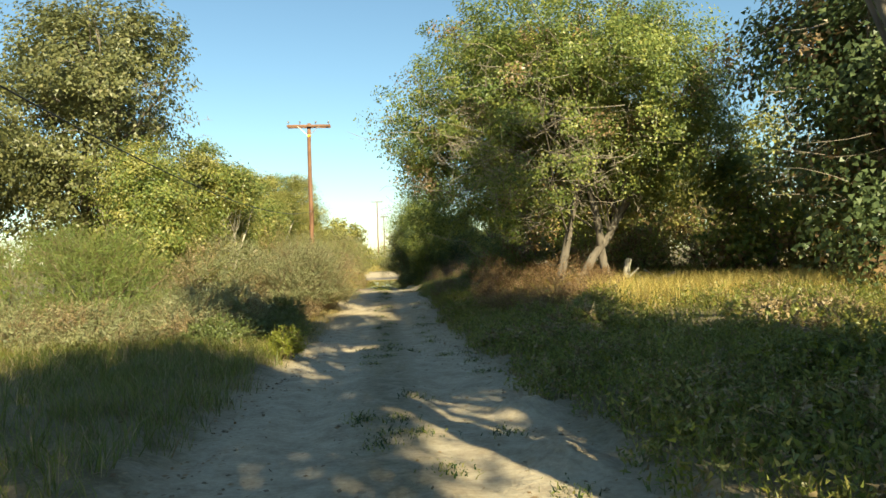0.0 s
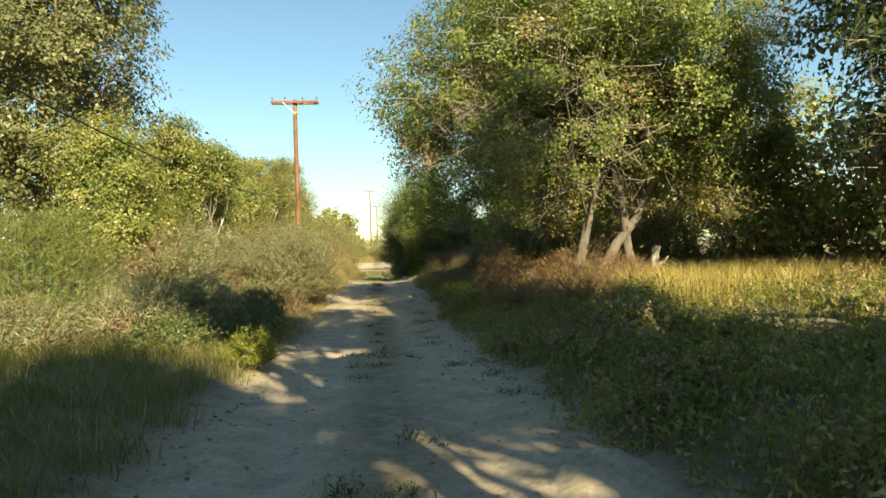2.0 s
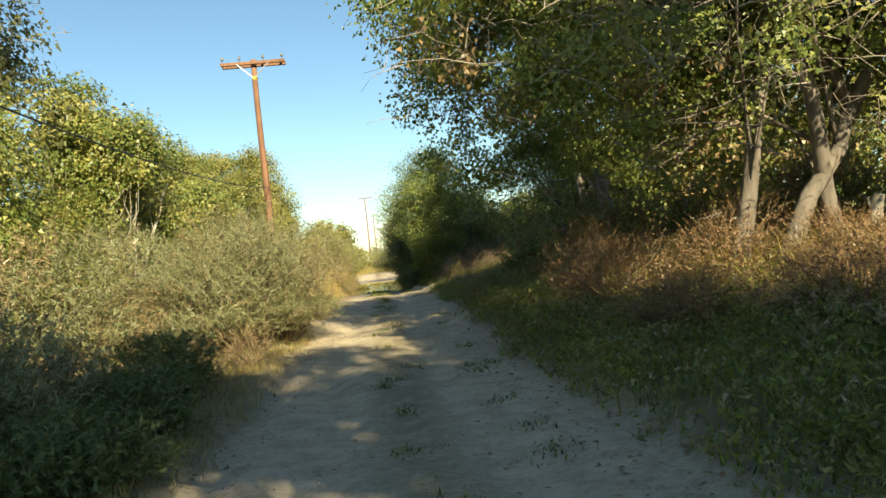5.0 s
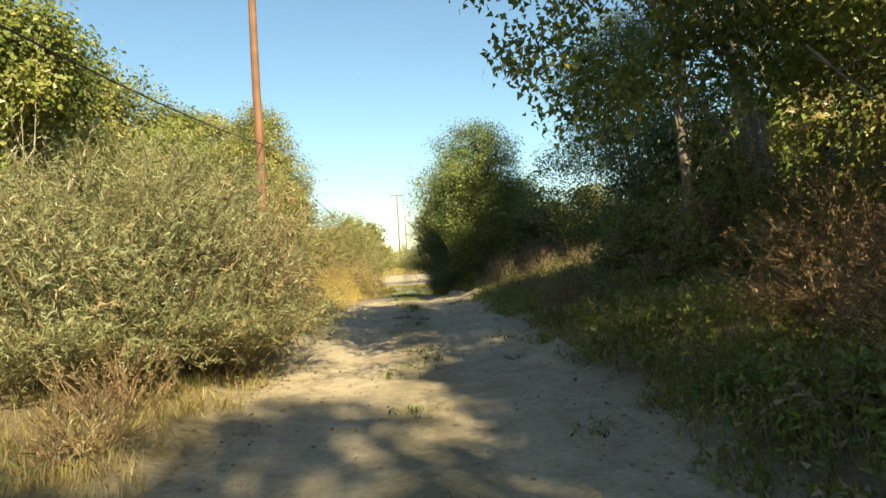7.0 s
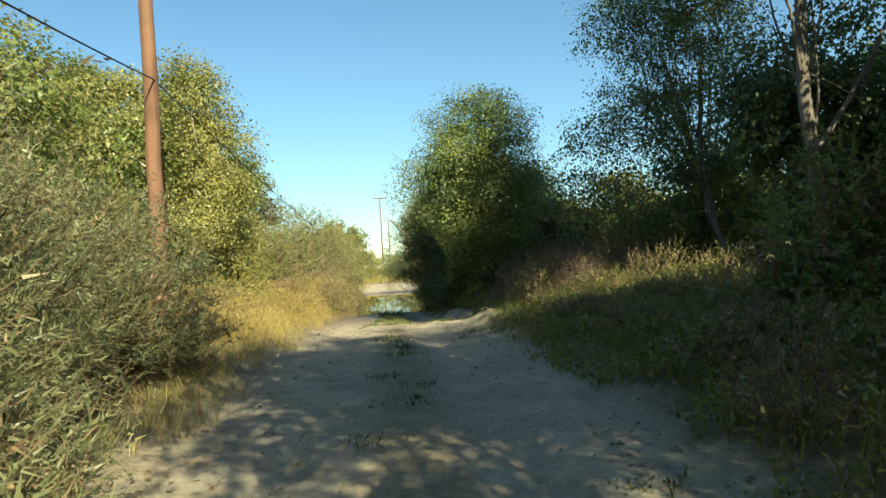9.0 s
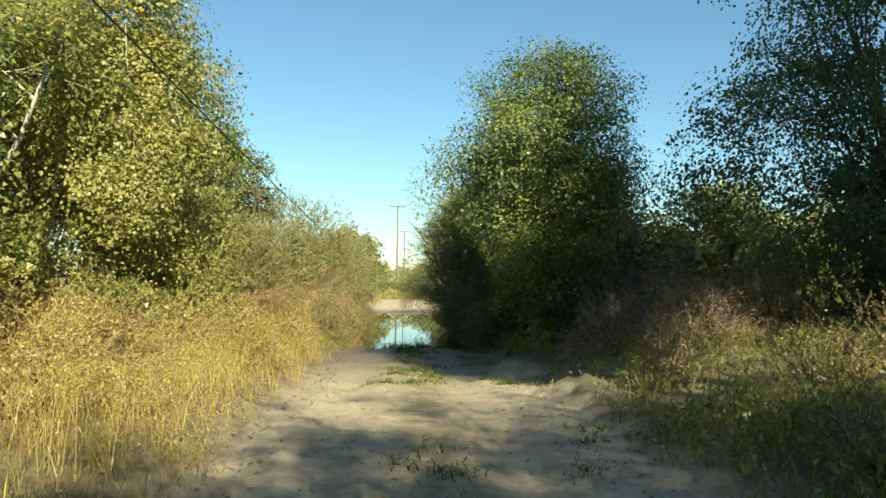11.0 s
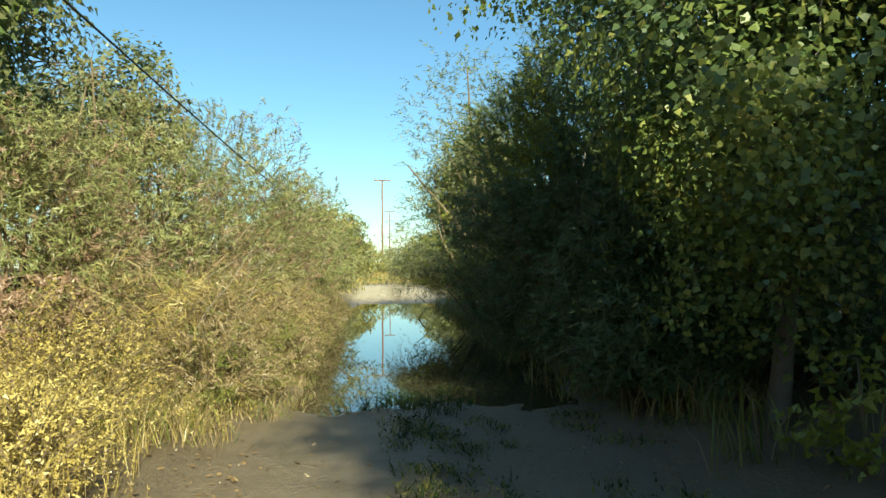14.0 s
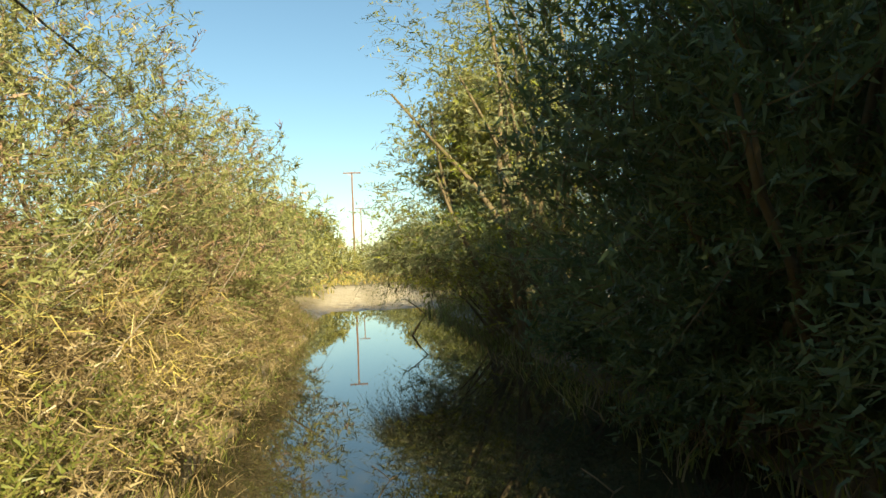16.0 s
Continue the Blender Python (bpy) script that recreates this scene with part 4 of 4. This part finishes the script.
for n, (sx, sy, rx, rz) in enumerate([(4.2, 51.2, 1.1, 1.2), (5.6, 50.6, 1.3, 1.4), (7.4, 51.2, 1.6, 1.8), (6.6, 56.2, 1.5, 2.2), (8.2, 58.4, 1.7, 2.6), (9.8, 55.0, 1.7, 2.4)]):
    shrub(sx, sy, (rx, rx, rz), 160 + n, M_THATCH, "tangled withered grey-brown bush in shade", 800, 15, 0.06, 0.2, "withered brown bushes", second=M_BLOOM, share=0.3)
for n, (sx, sy, rx, rz) in enumerate([(3.4, 38.5, 0.8, 0.45), (3.5, 41.6, 0.8, 0.5), (5.0, 40.2, 1.2, 0.6)]):
    shrub(sx, sy, (rx, rx, rz), 170 + n, M_STRAW, "tan dry grass bush at the edge of the track", 520, 16, 0.06, 0.12, "tan dry bushes", up=1.2, reach=0.3, second=M_WEED, share=0.3)
for n, (sx, sy, h) in enumerate([(15, 44, 6.5), (17, 33, 8.5), (20, 56, 7), (15, 66, 5.2), (24, 72, 7.5), (10, 74, 5), (14, 84, 6.5), (22, 24, 9), (8, 92, 5), (9, 108, 5.5), (10, 128, 6), (14, 38, 7), (12.5, 52, 6), (10.6, 60, 5.2), (8.6, 61.0, 4.6), (21, 42, 8), (26, 34, 9), (27, 16, 9), (19, 15, 8), (10.5, 68, 4.6), (16.5, 22.5, 7), (14.5, 25.5, 6), (-24, 40, 9), (-19, 46, 9), (-15, 52, 8), (-26, 30, 9), (-16, 26.5, 5), (-13, 44, 8), (-22, 20, 8), (-14, 60, 8)]):
    tree(sx, sy, h, (0.55 * h, 0.55 * h, 0.5 * h), 0.47 * h, 180 + n, M_YOUNG if n % 3 else M_COTTON, M_BARK, "rounded yellow-green tree in the thicket behind" if n % 3 else "rounded dark green tree in the thicket behind", 160, 42, 0.19, group="thicket trees", spread=0.55, second=M_BROWN, share=0.06)
for n, (sx, sy, rx, rz) in enumerate([(13.5, 27.5, 2.0, 2.6), (11.0, 30.0, 1.8, 2.4), (16.5, 25.0, 2.2, 2.6), (19.5, 20.5, 2.2, 2.4), (14.8, 30.5, 2.0, 3.2)]):
    shrub(sx, sy, (rx, rx, rz), 240 + n, M_BROWN, "brown-leaved withering bush under the trees", 400, 11, 0.14, 0.5, "withering bushes", second=M_COTTON, share=0.3)


def far_woods():
    """The belt of trees and bushes that closes the view all round, far off."""
    r = np.random.default_rng(500)
    cs = []
    for _ in range(190):
        a = r.uniform(0, 2 * np.pi)
        d = r.uniform(70, 130)
        cx, cy = 0.75 * d * math.sin(a), 60 + 1.5 * d * math.cos(a)
        if abs(cx + 0.02 * cy) < 9 and cy > 100:
            cx = 9 + r.uniform(0, 20) if cx > 0 else -12 - r.uniform(0, 20)
        cs.append((cx, cy, r.uniform(5, 9.5)))
    for cx in np.arange(-46, 46, 5.0):
        cs.append((cx, 255 + r.uniform(-12, 12), r.uniform(5.5, 8)))
    co = []
    for cx, cy, h in cs:
        k = 34
        dirs = unit(r.normal(size=(k, 3)))
        c = np.array([cx, cy, gz(cx, cy) + 0.45 * h]) + dirs * np.array([0.5 * h, 0.5 * h, 0.5 * h]) * (r.uniform(0.4, 1, k) * lobed(dirs, r))[:, None]
        w = np.repeat(np.arange(k), 11)
        base = c[w] + r.normal(size=(len(w), 3)) * 0.07 * h
        L = 0.075 * h * r.uniform(0.6, 1.3, len(w))
        co.append(leaf_blades(base, unit(r.normal(size=(len(w), 3)) + np.array([0, 0, -0.4])), L, L * 0.75, r))
    return np.concatenate(co)


tagged(new("distant_woods", leaves_mesh("distant_woods", far_woods(), [M_YOUNG])), "belt of yellow-green trees and bushes far off", "woods", kind="stuff")

# ---------------------------------------------------------------- low leafy weeds
# green weed bushes whose leaf colour is darkened to stand for shade
for n, (sx, sy, rx, rz) in enumerate([(-4.8, 20.6, 1.1, 1.15), (-3.5, 24.2, 0.9, 1.1), (-2.9, 19.4, 0.8, 0.6), (-3.1, 21.8, 0.8, 0.75), (-4.0, 17.2, 0.9, 0.7), (-5.8, 23.4, 1.2, 1.3)]):
    shrub(sx, sy, (rx, rx, rz), 630 + n, M_SHADE_WEED, "leafy green weed bush, leaf colour darkened for shade", 560, 14, 0.07, 0.5, "dark weed bushes", up=0.7, reach=0.3, stems=8, shell=0.25, name="weed_bush", cat="weed")
r = np.random.default_rng(640)
LEAFY = [shrub(3.4 + 0.9 * k, 14.0 + 1.6 * k, (0.9, 0.9, 0.34 + 0.06 * k), 641 + k, M_WEED, "low leafy weed mound with yellowing leaves", 250, 12, 0.085, 0.52, "leafy weed mounds", up=0.7, reach=0.28, stems=6, shell=0.2, second=M_LIME if k == 1 else M_STRAW, share=0.2, name="weed_mound", cat="weed") for k in range(4)]
for k in range(64):
    gx, gy = (r.uniform(2.6, 9.5), r.uniform(5.0, 16.5)) if k < 40 else (r.uniform(2.7, 5.2), r.uniform(17.0, 42.0))
    size = r.uniform(0.6, 1.15) * (0.7 if gx < 3.4 else 1.0)
    copy_thing(LEAFY[k % 4], pose(gx, gy, gz(gx, gy), 0, 0, r.uniform(0, 360)) @ Matrix.Diagonal((size, size, size, 1)))
for n, (sx, sy, rx, rz) in enumerate([(-3.9, 88.0, 1.8, 2.6), (-4.2, 93.5, 1.9, 2.4), (-4.0, 99.0, 1.8, 2.8), (-4.4, 106.0, 2.2, 3.0), (-4.8, 115.0, 2.6, 3.4), (-5.2, 128.0, 3.0, 4.2), (4.4, 92.5, 1.9, 2.8), (4.6, 101.0, 2.0, 3.0), (4.4, 110.0, 2.2, 3.4), (5.0, 122.0, 2.6, 4.0), (5.4, 138.0, 3.2, 4.6), (-2.7, 112.0, 1.9, 4.4), (-4.6, 118.0, 2.2, 5.0), (-0.6, 126.0, 2.2, 3.0), (2.2, 119.0, 2.0, 3.3), (3.4, 128.0, 2.4, 4.0), (1.0, 134.0, 2.6, 3.4)]):
    shrub(sx, sy, (rx, rx * 1.3, rz), 650 + n, M_YOUNG if n % 2 else M_WILLOW, "yellow-green bush beside the far track", 420, 12, 0.05 * rz, 0.5, "bushes along the far track", stems=6, shell=0.3)

# ---------------------------------------------------------------- grass and weeds
grass("roadside_grass", scatter(2600, -11, -2.1, -3, 17.5, 1, 0.12, 18, off_track), 0.34, 201, [M_GREEN_GRASS, M_STRAW], "dark green roadside grass in tufts", weights=[0.82, 0.18], width=0.0045, lean=0.9)
grass("pale_grass", scatter(1100, -18, -8, 8, 17, 2, 0.12, 14), 0.4, 202, [M_GOLD, M_GREEN_GRASS], "pale sunlit grass", weights=[0.7, 0.3], width=0.006)
weed = scatter(3500, 1.9, 14, -3, 52, 3, 0.2, 8, off_track)
grass("weed_cover", weed, 0.47 * by_edge(weed, 1.9, 3.6, 0.3) * (1 + 0.5 * wobble(weed[:, 0] * 1.3, weed[:, 1] * 1.2)), 203, [M_WEED, M_GREEN_GRASS, M_STRAW, M_LIME], "low brown-green weeds beside the track", "weeds", lean=0.9, width=0.005, heads=3, head_size=0.05, weights=[0.42, 0.32, 0.13, 0.13])
edge = scatter(2700, 1.9, 5.2, 2, 44, 31, 0.16, 8, off_track)
grass("verge_weeds", edge, 0.34 * by_edge(edge, 1.9, 2.9, 0.45) * (1 + 0.7 * wobble(edge[:, 0] * 1.7, edge[:, 1] * 1.4)), 213, [M_WEED, M_GREEN_GRASS, M_STRAW, M_LIME], "leafy olive weeds along the track's edge", "weeds", lean=0.9, width=0.007, heads=3, head_size=0.06, weights=[0.5, 0.25, 0.13, 0.12])
grass("golden_grass", scatter(2400, 6.2, 18, 16.5, 31, 4, 0.13, 15), 0.78, 204, [M_GOLD, M_GREEN_GRASS], "sunlit golden-green tall grass under trees", weights=[0.88, 0.12], width=0.005, lean=0.6)
mead = scatter(2900, -11, -2.0, 42, 57.5, 5, 0.17, 8, off_track)
grass("golden_meadow", mead, by_edge(mead, 1.9, 3.2, 0.3) * (0.66 + 0.22 * wobble(1.6 * mead[:, 0], 1.5 * mead[:, 1]) + 0.14 * wobble(4.1 * mead[:, 0], 3.7 * mead[:, 1])), 205, [M_GOLD, M_STRAW], "golden dry meadow of seeding weeds", width=0.0026, heads=4, head_size=0.023, weights=[0.85, 0.15], lean=0.7)
grass("dry_verge", scatter(2400, -6, -1.9, 17, 43, 6, 0.14, 14, off_track), 0.2, 206, [M_STRAW, M_GOLD, M_WEED], "short dry tan grass at the track's edge", weights=[0.42, 0.2, 0.38], width=0.0035, lean=0.9)
for n, (sx, sy, rx, rz) in enumerate([(-2.5, 57.0, 0.6, 1.0), (-2.9, 58.8, 0.7, 1.3), (-2.5, 60.8, 0.6, 1.0), (-2.9, 62.6, 0.7, 1.2), (-2.6, 64.8, 0.6, 1.1), (-2.8, 67.4, 0.7, 1.2), (-2.6, 70.4, 0.7, 1.1), (-3.6, 56.6, 0.8, 1.3), (-2.2, 58.0, 0.5, 0.6), (-2.1, 59.8, 0.5, 0.7), (-2.2, 61.8, 0.6, 0.8), (-2.1, 63.7, 0.5, 0.7), (-2.3, 66.2, 0.6, 0.8), (-2.2, 69.0, 0.6, 0.8), (-3.1, 60.0, 0.8, 1.5), (-3.0, 64.0, 0.8, 1.5)]):
    shrub(sx, sy, (rx, rx, rz), 420 + n, M_STRAW, "dead tan weeds tangled on the bank", 420, 14, 0.072, 0.2, "dead weeds on the bank", up=1.0, reach=0.4, stems=7, second=M_WEED, share=0.3, droop=0.5, name="dry_weed", cat="weed")
reed = scatter(1300, -4.0, -1.35, 55.0, 78, 7, 0.09, 18, off_track)
grass("bank_reeds", reed, 0.58 * by_edge(reed, 1.9, 3.4, 0.25) * (1 + 0.5 * wobble(reed[:, 0] * 2, reed[:, 1] * 1.7)), 207, [M_STRAW, M_WEED, M_GREEN_GRASS], "dry tan reeds and grass on the bank", width=0.0045, weights=[0.6, 0.22, 0.18], lean=0.9)
grass("bank_weeds", scatter(420, 1.4, 3.4, 54, 82, 8, 0.10, 12, off_track), 0.5, 208, [M_STRAW, M_WEED, M_GREEN_GRASS], "tangled weeds on the shaded bank", weights=[0.3, 0.4, 0.3], width=0.008, lean=0.7)
grass("far_grass", scatter(1800, -16, 14, 86, 150, 9, 0.3, 14, lambda x, y: off_track(x, y) | (y > 98)), 0.42, 209, [M_GOLD, M_WEED], "golden grass beyond the water", width=0.02, weights=[0.7, 0.3])
r = np.random.default_rng(45)
float_at = np.stack([r.normal(size=16) * 0.55 - 0.1, 58.2 + r.normal(size=16) * 0.7], 1)
grass("water_weeds", np.repeat(float_at, 22, 0) + r.normal(size=(352, 2)) * 0.13, 0.09 + 0.10 * r.random(352), 210, [M_REED], "dark green weeds standing in the water's edge", "weeds", width=0.008, lean=0.9, heads=3, head_size=0.03)
for n, (sx, sy, rx, rz) in enumerate([(-2.7, 26.8, 0.5, 0.7), (-2.9, 28.2, 0.55, 0.9), (-2.5, 30.6, 0.4, 0.6), (-3.3, 25.4, 0.6, 0.8), (-3.0, 35.6, 0.5, 0.8), (-2.8, 38.4, 0.5, 0.7), (2.7, 33.6, 0.5, 0.7), (3.2, 35.4, 0.6, 0.8)]):
    shrub(sx, sy, (rx, rx, rz), 400 + n, M_STRAW, "small dry tan weed at the track's edge", 200, 14, 0.05, 0.16, "small dry weeds", up=1.1, reach=0.3, stems=6, second=M_RUSSET, share=0.3, name="dry_weed", cat="weed")
r = np.random.default_rng(44)
spots = np.stack([np.where(np.arange(130) % 3 > 0, r.normal(size=130) * 0.32 - 0.05, 1.2 + 0.4 * np.abs(r.normal(size=130))), np.where(np.arange(130) < 62, r.uniform(2, 50, 130), r.uniform(48.5, 57, 130))], 1)
grass("track_weeds", np.repeat(spots, 40, 0) + r.normal(size=(5200, 2)) * 0.12, 0.09, 300, [M_REED, M_WEED], "small green weed tufts growing on the track", "weeds", lean=0.9, width=0.008, heads=2, head_size=0.025)
shrub(-2.15, 15.4, (0.42, 0.4, 0.6), 330, M_LIME, "small lime-yellow weed at the track's edge", 260, 14, 0.07, 0.35, up=1.1, reach=0.3, stems=8, name="lime_weed", cat="weed")
shrub(2.9, 53.6, (0.5, 0.5, 0.9), 331, M_LIME, "lime-yellow cottonwood shoots at the shaded bank", 60, 8, 0.085, 0.75, up=0.7, reach=0.35, stems=6, name="cottonwood_shoots", cat="weed")


# ---------------------------------------------------------------- dead wood, clods, mounds
def fallen_log(x, y, z, dx, dy, dz, girth, label):
    root = empty("fallen_log", x, y, label, "log", z=gz(x, y) + z)
    r = np.random.default_rng(int(10 * x + y))
    pts = bent((0, 0, 0), (dx, dy, dz), r, 0.08, 9)
    part("stem", quads_mesh("stem", *tubes([(pts, girth * np.linspace(1, 0.55, 9))], 9), [M_PALE_BARK], smooth=True), root)
    for k in (3, 5):
        q = bent(pts[k], pts[k] + np.array([r.normal() * 0.4, r.normal() * 0.3, 0.4]), r, 0.1, 4)
        part("broken_limb", quads_mesh("broken_limb", *tubes([(q, girth * np.linspace(0.45, 0.2, 4))], 6), [M_PALE_BARK], smooth=True), root)


fallen_log(8.7, 25.0, 0.1, 0.25, 0.1, 1.15, 0.17, "pale broken cottonwood stump in the grass")
fallen_log(9.2, 25.6, 0.12, 1.5, -0.4, 0.55, 0.12, "pale fallen limb leaning in the grass")


def mound(x, y, sx, sy, sz, seed, label):
    """A low heap of pushed-up sand, uneven and crumbling, that runs out into the ground."""
    u = np.linspace(-1.5, 1.5, 40)
    gx, gy = np.meshgrid(u * sx, u * sy, indexing="ij")
    far = np.hypot(gx / sx, gy / sy) * (1 + 0.25 * wobble(3 * gx / sx + seed, 3 * gy / sy))
    bump = sz * np.exp(-1.6 * far ** 2) * (1 + 0.35 * wobble(9 * gx + seed, 7 * gy) + 0.15 * wobble(31 * gx, 27 * gy + seed))
    z = ground_z(x + gx, y + gy) + bump - 0.03 - 0.05 * smoothstep(far, 1.0, 1.5)
    i = np.arange(39)
    a = (i[:, None] * 40 + i[None]).ravel()
    loops = np.stack([a, a + 40, a + 41, a + 1], 1).ravel()
    me = quads_mesh("sand_mound", np.stack([x + gx, y + gy, z], -1).reshape(-1, 3), loops, np.full(len(a), 4), [M_GROUND], smooth=True)
    tagged(new("sand_mound", me), label, "sand mound", "sand heaps along the track")


for n, (mx, my, ax, ay, az) in enumerate([(1.95, 30.8, 0.5, 0.8, 0.26), (1.75, 8.6, 0.55, 0.9, 0.2), (1.6, 6.4, 0.45, 0.8, 0.16), (2.4, 47.2, 0.7, 1.3, 0.22), (2.0, 50.8, 0.6, 1.2, 0.3), (1.75, 36.2, 0.45, 0.9, 0.16)]):
    mound(mx, my, ax, ay, az, n * 3.1, "pale sandy heap pushed up at the track's edge")


def dead_bough(x, y, dx, dy, dz, seed):
    """Dead brown tamarisk stalks leaning out over the bank."""
    root = empty("dead_bough", x, y, "leaning dead brown tamarisk bough on the bank", "branch")
    r = np.random.default_rng(seed)
    rods = []
    for k in range(10):
        a = np.array([r.normal() * 0.35, r.normal() * 0.35, -0.05])
        b = np.array([dx, dy, dz]) * r.uniform(0.7, 1.1) + r.normal(size=3) * 0.28
        q = bent(a, b, r, 0.28, 7)
        rods.append(q)
        rod = quads_mesh("stalk", *tubes([(q, np.linspace(0.010, 0.003, 7))], 4), [M_DEAD])
        part("stalk", rod, root)
    q = np.concatenate([p[2:] for p in rods])
    base = np.repeat(q, 16, 0) + r.normal(size=(len(q) * 16, 3)) * 0.12
    co = leaf_blades(base, unit(r.normal(size=base.shape) + np.array([dx, dy, dz])), 0.09 * r.uniform(0.5, 1.3, len(base)), np.full(len(base), 0.012), r)
    tagged(part("withered_spray", leaves_mesh("withered_spray", co, [M_BROWN]), root, "withered brown spray"), kind="stuff")


dead_bough(-3.7, 60.6, 1.5, 2.0, 1.7, 1)
dead_bough(-3.2, 65.0, 1.0, 0.6, 1.9, 3)
dead_bough(-3.3, 58.4, 0.9, 1.2, 1.8, 5)
dead_bough(-3.8, 62.4, 1.3, 1.2, 2.2, 6)


def water_twig(x, y, bend):
    """A thin bent branch that stands out of the shallow water."""
    root = empty("dead_branch", x, y, "thin bent dead branch standing in the still water", "branch", z=WATER_Z)
    pts = np.array([(0, 0, -0.06), (0.12, 0, 0.14), (0.26, 0.05, 0.30), (0.10, 0.08, 0.44), (-0.05, 0.1, 0.55)]) * bend
    part("rod", quads_mesh("rod", *tubes([(pts, np.linspace(0.018, 0.007, 5) * bend)], 6), [M_STEM], smooth=True), root)
    part("side_twig", quads_mesh("side_twig", *tubes([(np.array([pts[2], pts[2] + np.array([0.12, 0.03, 0.05]) * bend]), np.array([0.008, 0.004]))], 5), [M_STEM], smooth=True), root)


water_twig(0.55, 72.4, 1.5)
water_twig(0.75, 60.6, 0.6)
water_twig(-0.5, 61.4, 0.4)


def litter():
    """Fallen leaves lying flat on the track and its verges."""
    r = np.random.default_rng(77)
    n = 9000
    x = np.where(r.random(n) < 0.5, r.uniform(-3.2, 3.2, n), np.sign(r.normal(size=n)) * (1.5 + np.abs(r.normal(size=n)) * 0.9))
    y = r.uniform(1, 56, n)
    base = np.stack([x, y, ground_z(x, y) + 0.016 + 0.01 * r.random(n)], 1)
    way = unit(np.stack([r.normal(size=n), r.normal(size=n), 0.12 * r.normal(size=n)], 1))
    L = r.uniform(0.03, 0.075, n)
    side = unit(np.cross(way, np.array([0, 0, 1.0]) + 0.3 * r.normal(size=(n, 3))))
    W = (L * r.uniform(0.4, 0.8, n))[:, None]
    mid = base + way * (0.45 * L)[:, None]
    return np.stack([base, mid + side * W * 0.5, base + way * L[:, None], mid - side * W * 0.5], 1).reshape(-1, 3)


tagged(new("leaf_litter", leaves_mesh("leaf_litter", litter(), [M_BROWN], None, 4)), "fallen brown leaves scattered over the dirt track", "leaves", kind="stuff")


def clods():
    """Small lumps of dried mud and stone on the track."""
    r = np.random.default_rng(78)
    n = 500
    x = np.clip(np.sign(r.normal(size=n)) * np.abs(1.7 + 0.5 * r.normal(size=n)), -3, 3)
    y = r.uniform(1, 56, n)
    c = np.stack([x, y, ground_z(x, y) + 0.01], 1)
    d = np.array([(1, 0, 0), (0, 1, 0), (-1, 0, 0), (0, -1, 0), (0, 0, 0.8), (0, 0, -0.6)])
    co = c[:, None] + d[None] * (r.uniform(0.008, 0.03, n)[:, None, None]) * r.uniform(0.6, 1.4, (n, 6, 1))
    f = np.array([(0, 1, 4), (1, 2, 4), (2, 3, 4), (3, 0, 4), (1, 0, 5), (2, 1, 5), (3, 2, 5), (0, 3, 5)])
    loops = (np.arange(n)[:, None, None] * 6 + f[None]).ravel()
    return quads_mesh("clods", co.reshape(-1, 3), loops, np.full(n * 8, 3), [M_STONE])


tagged(new("clods", clods()), "small pale mud clods along the ruts", "clods", kind="stuff")
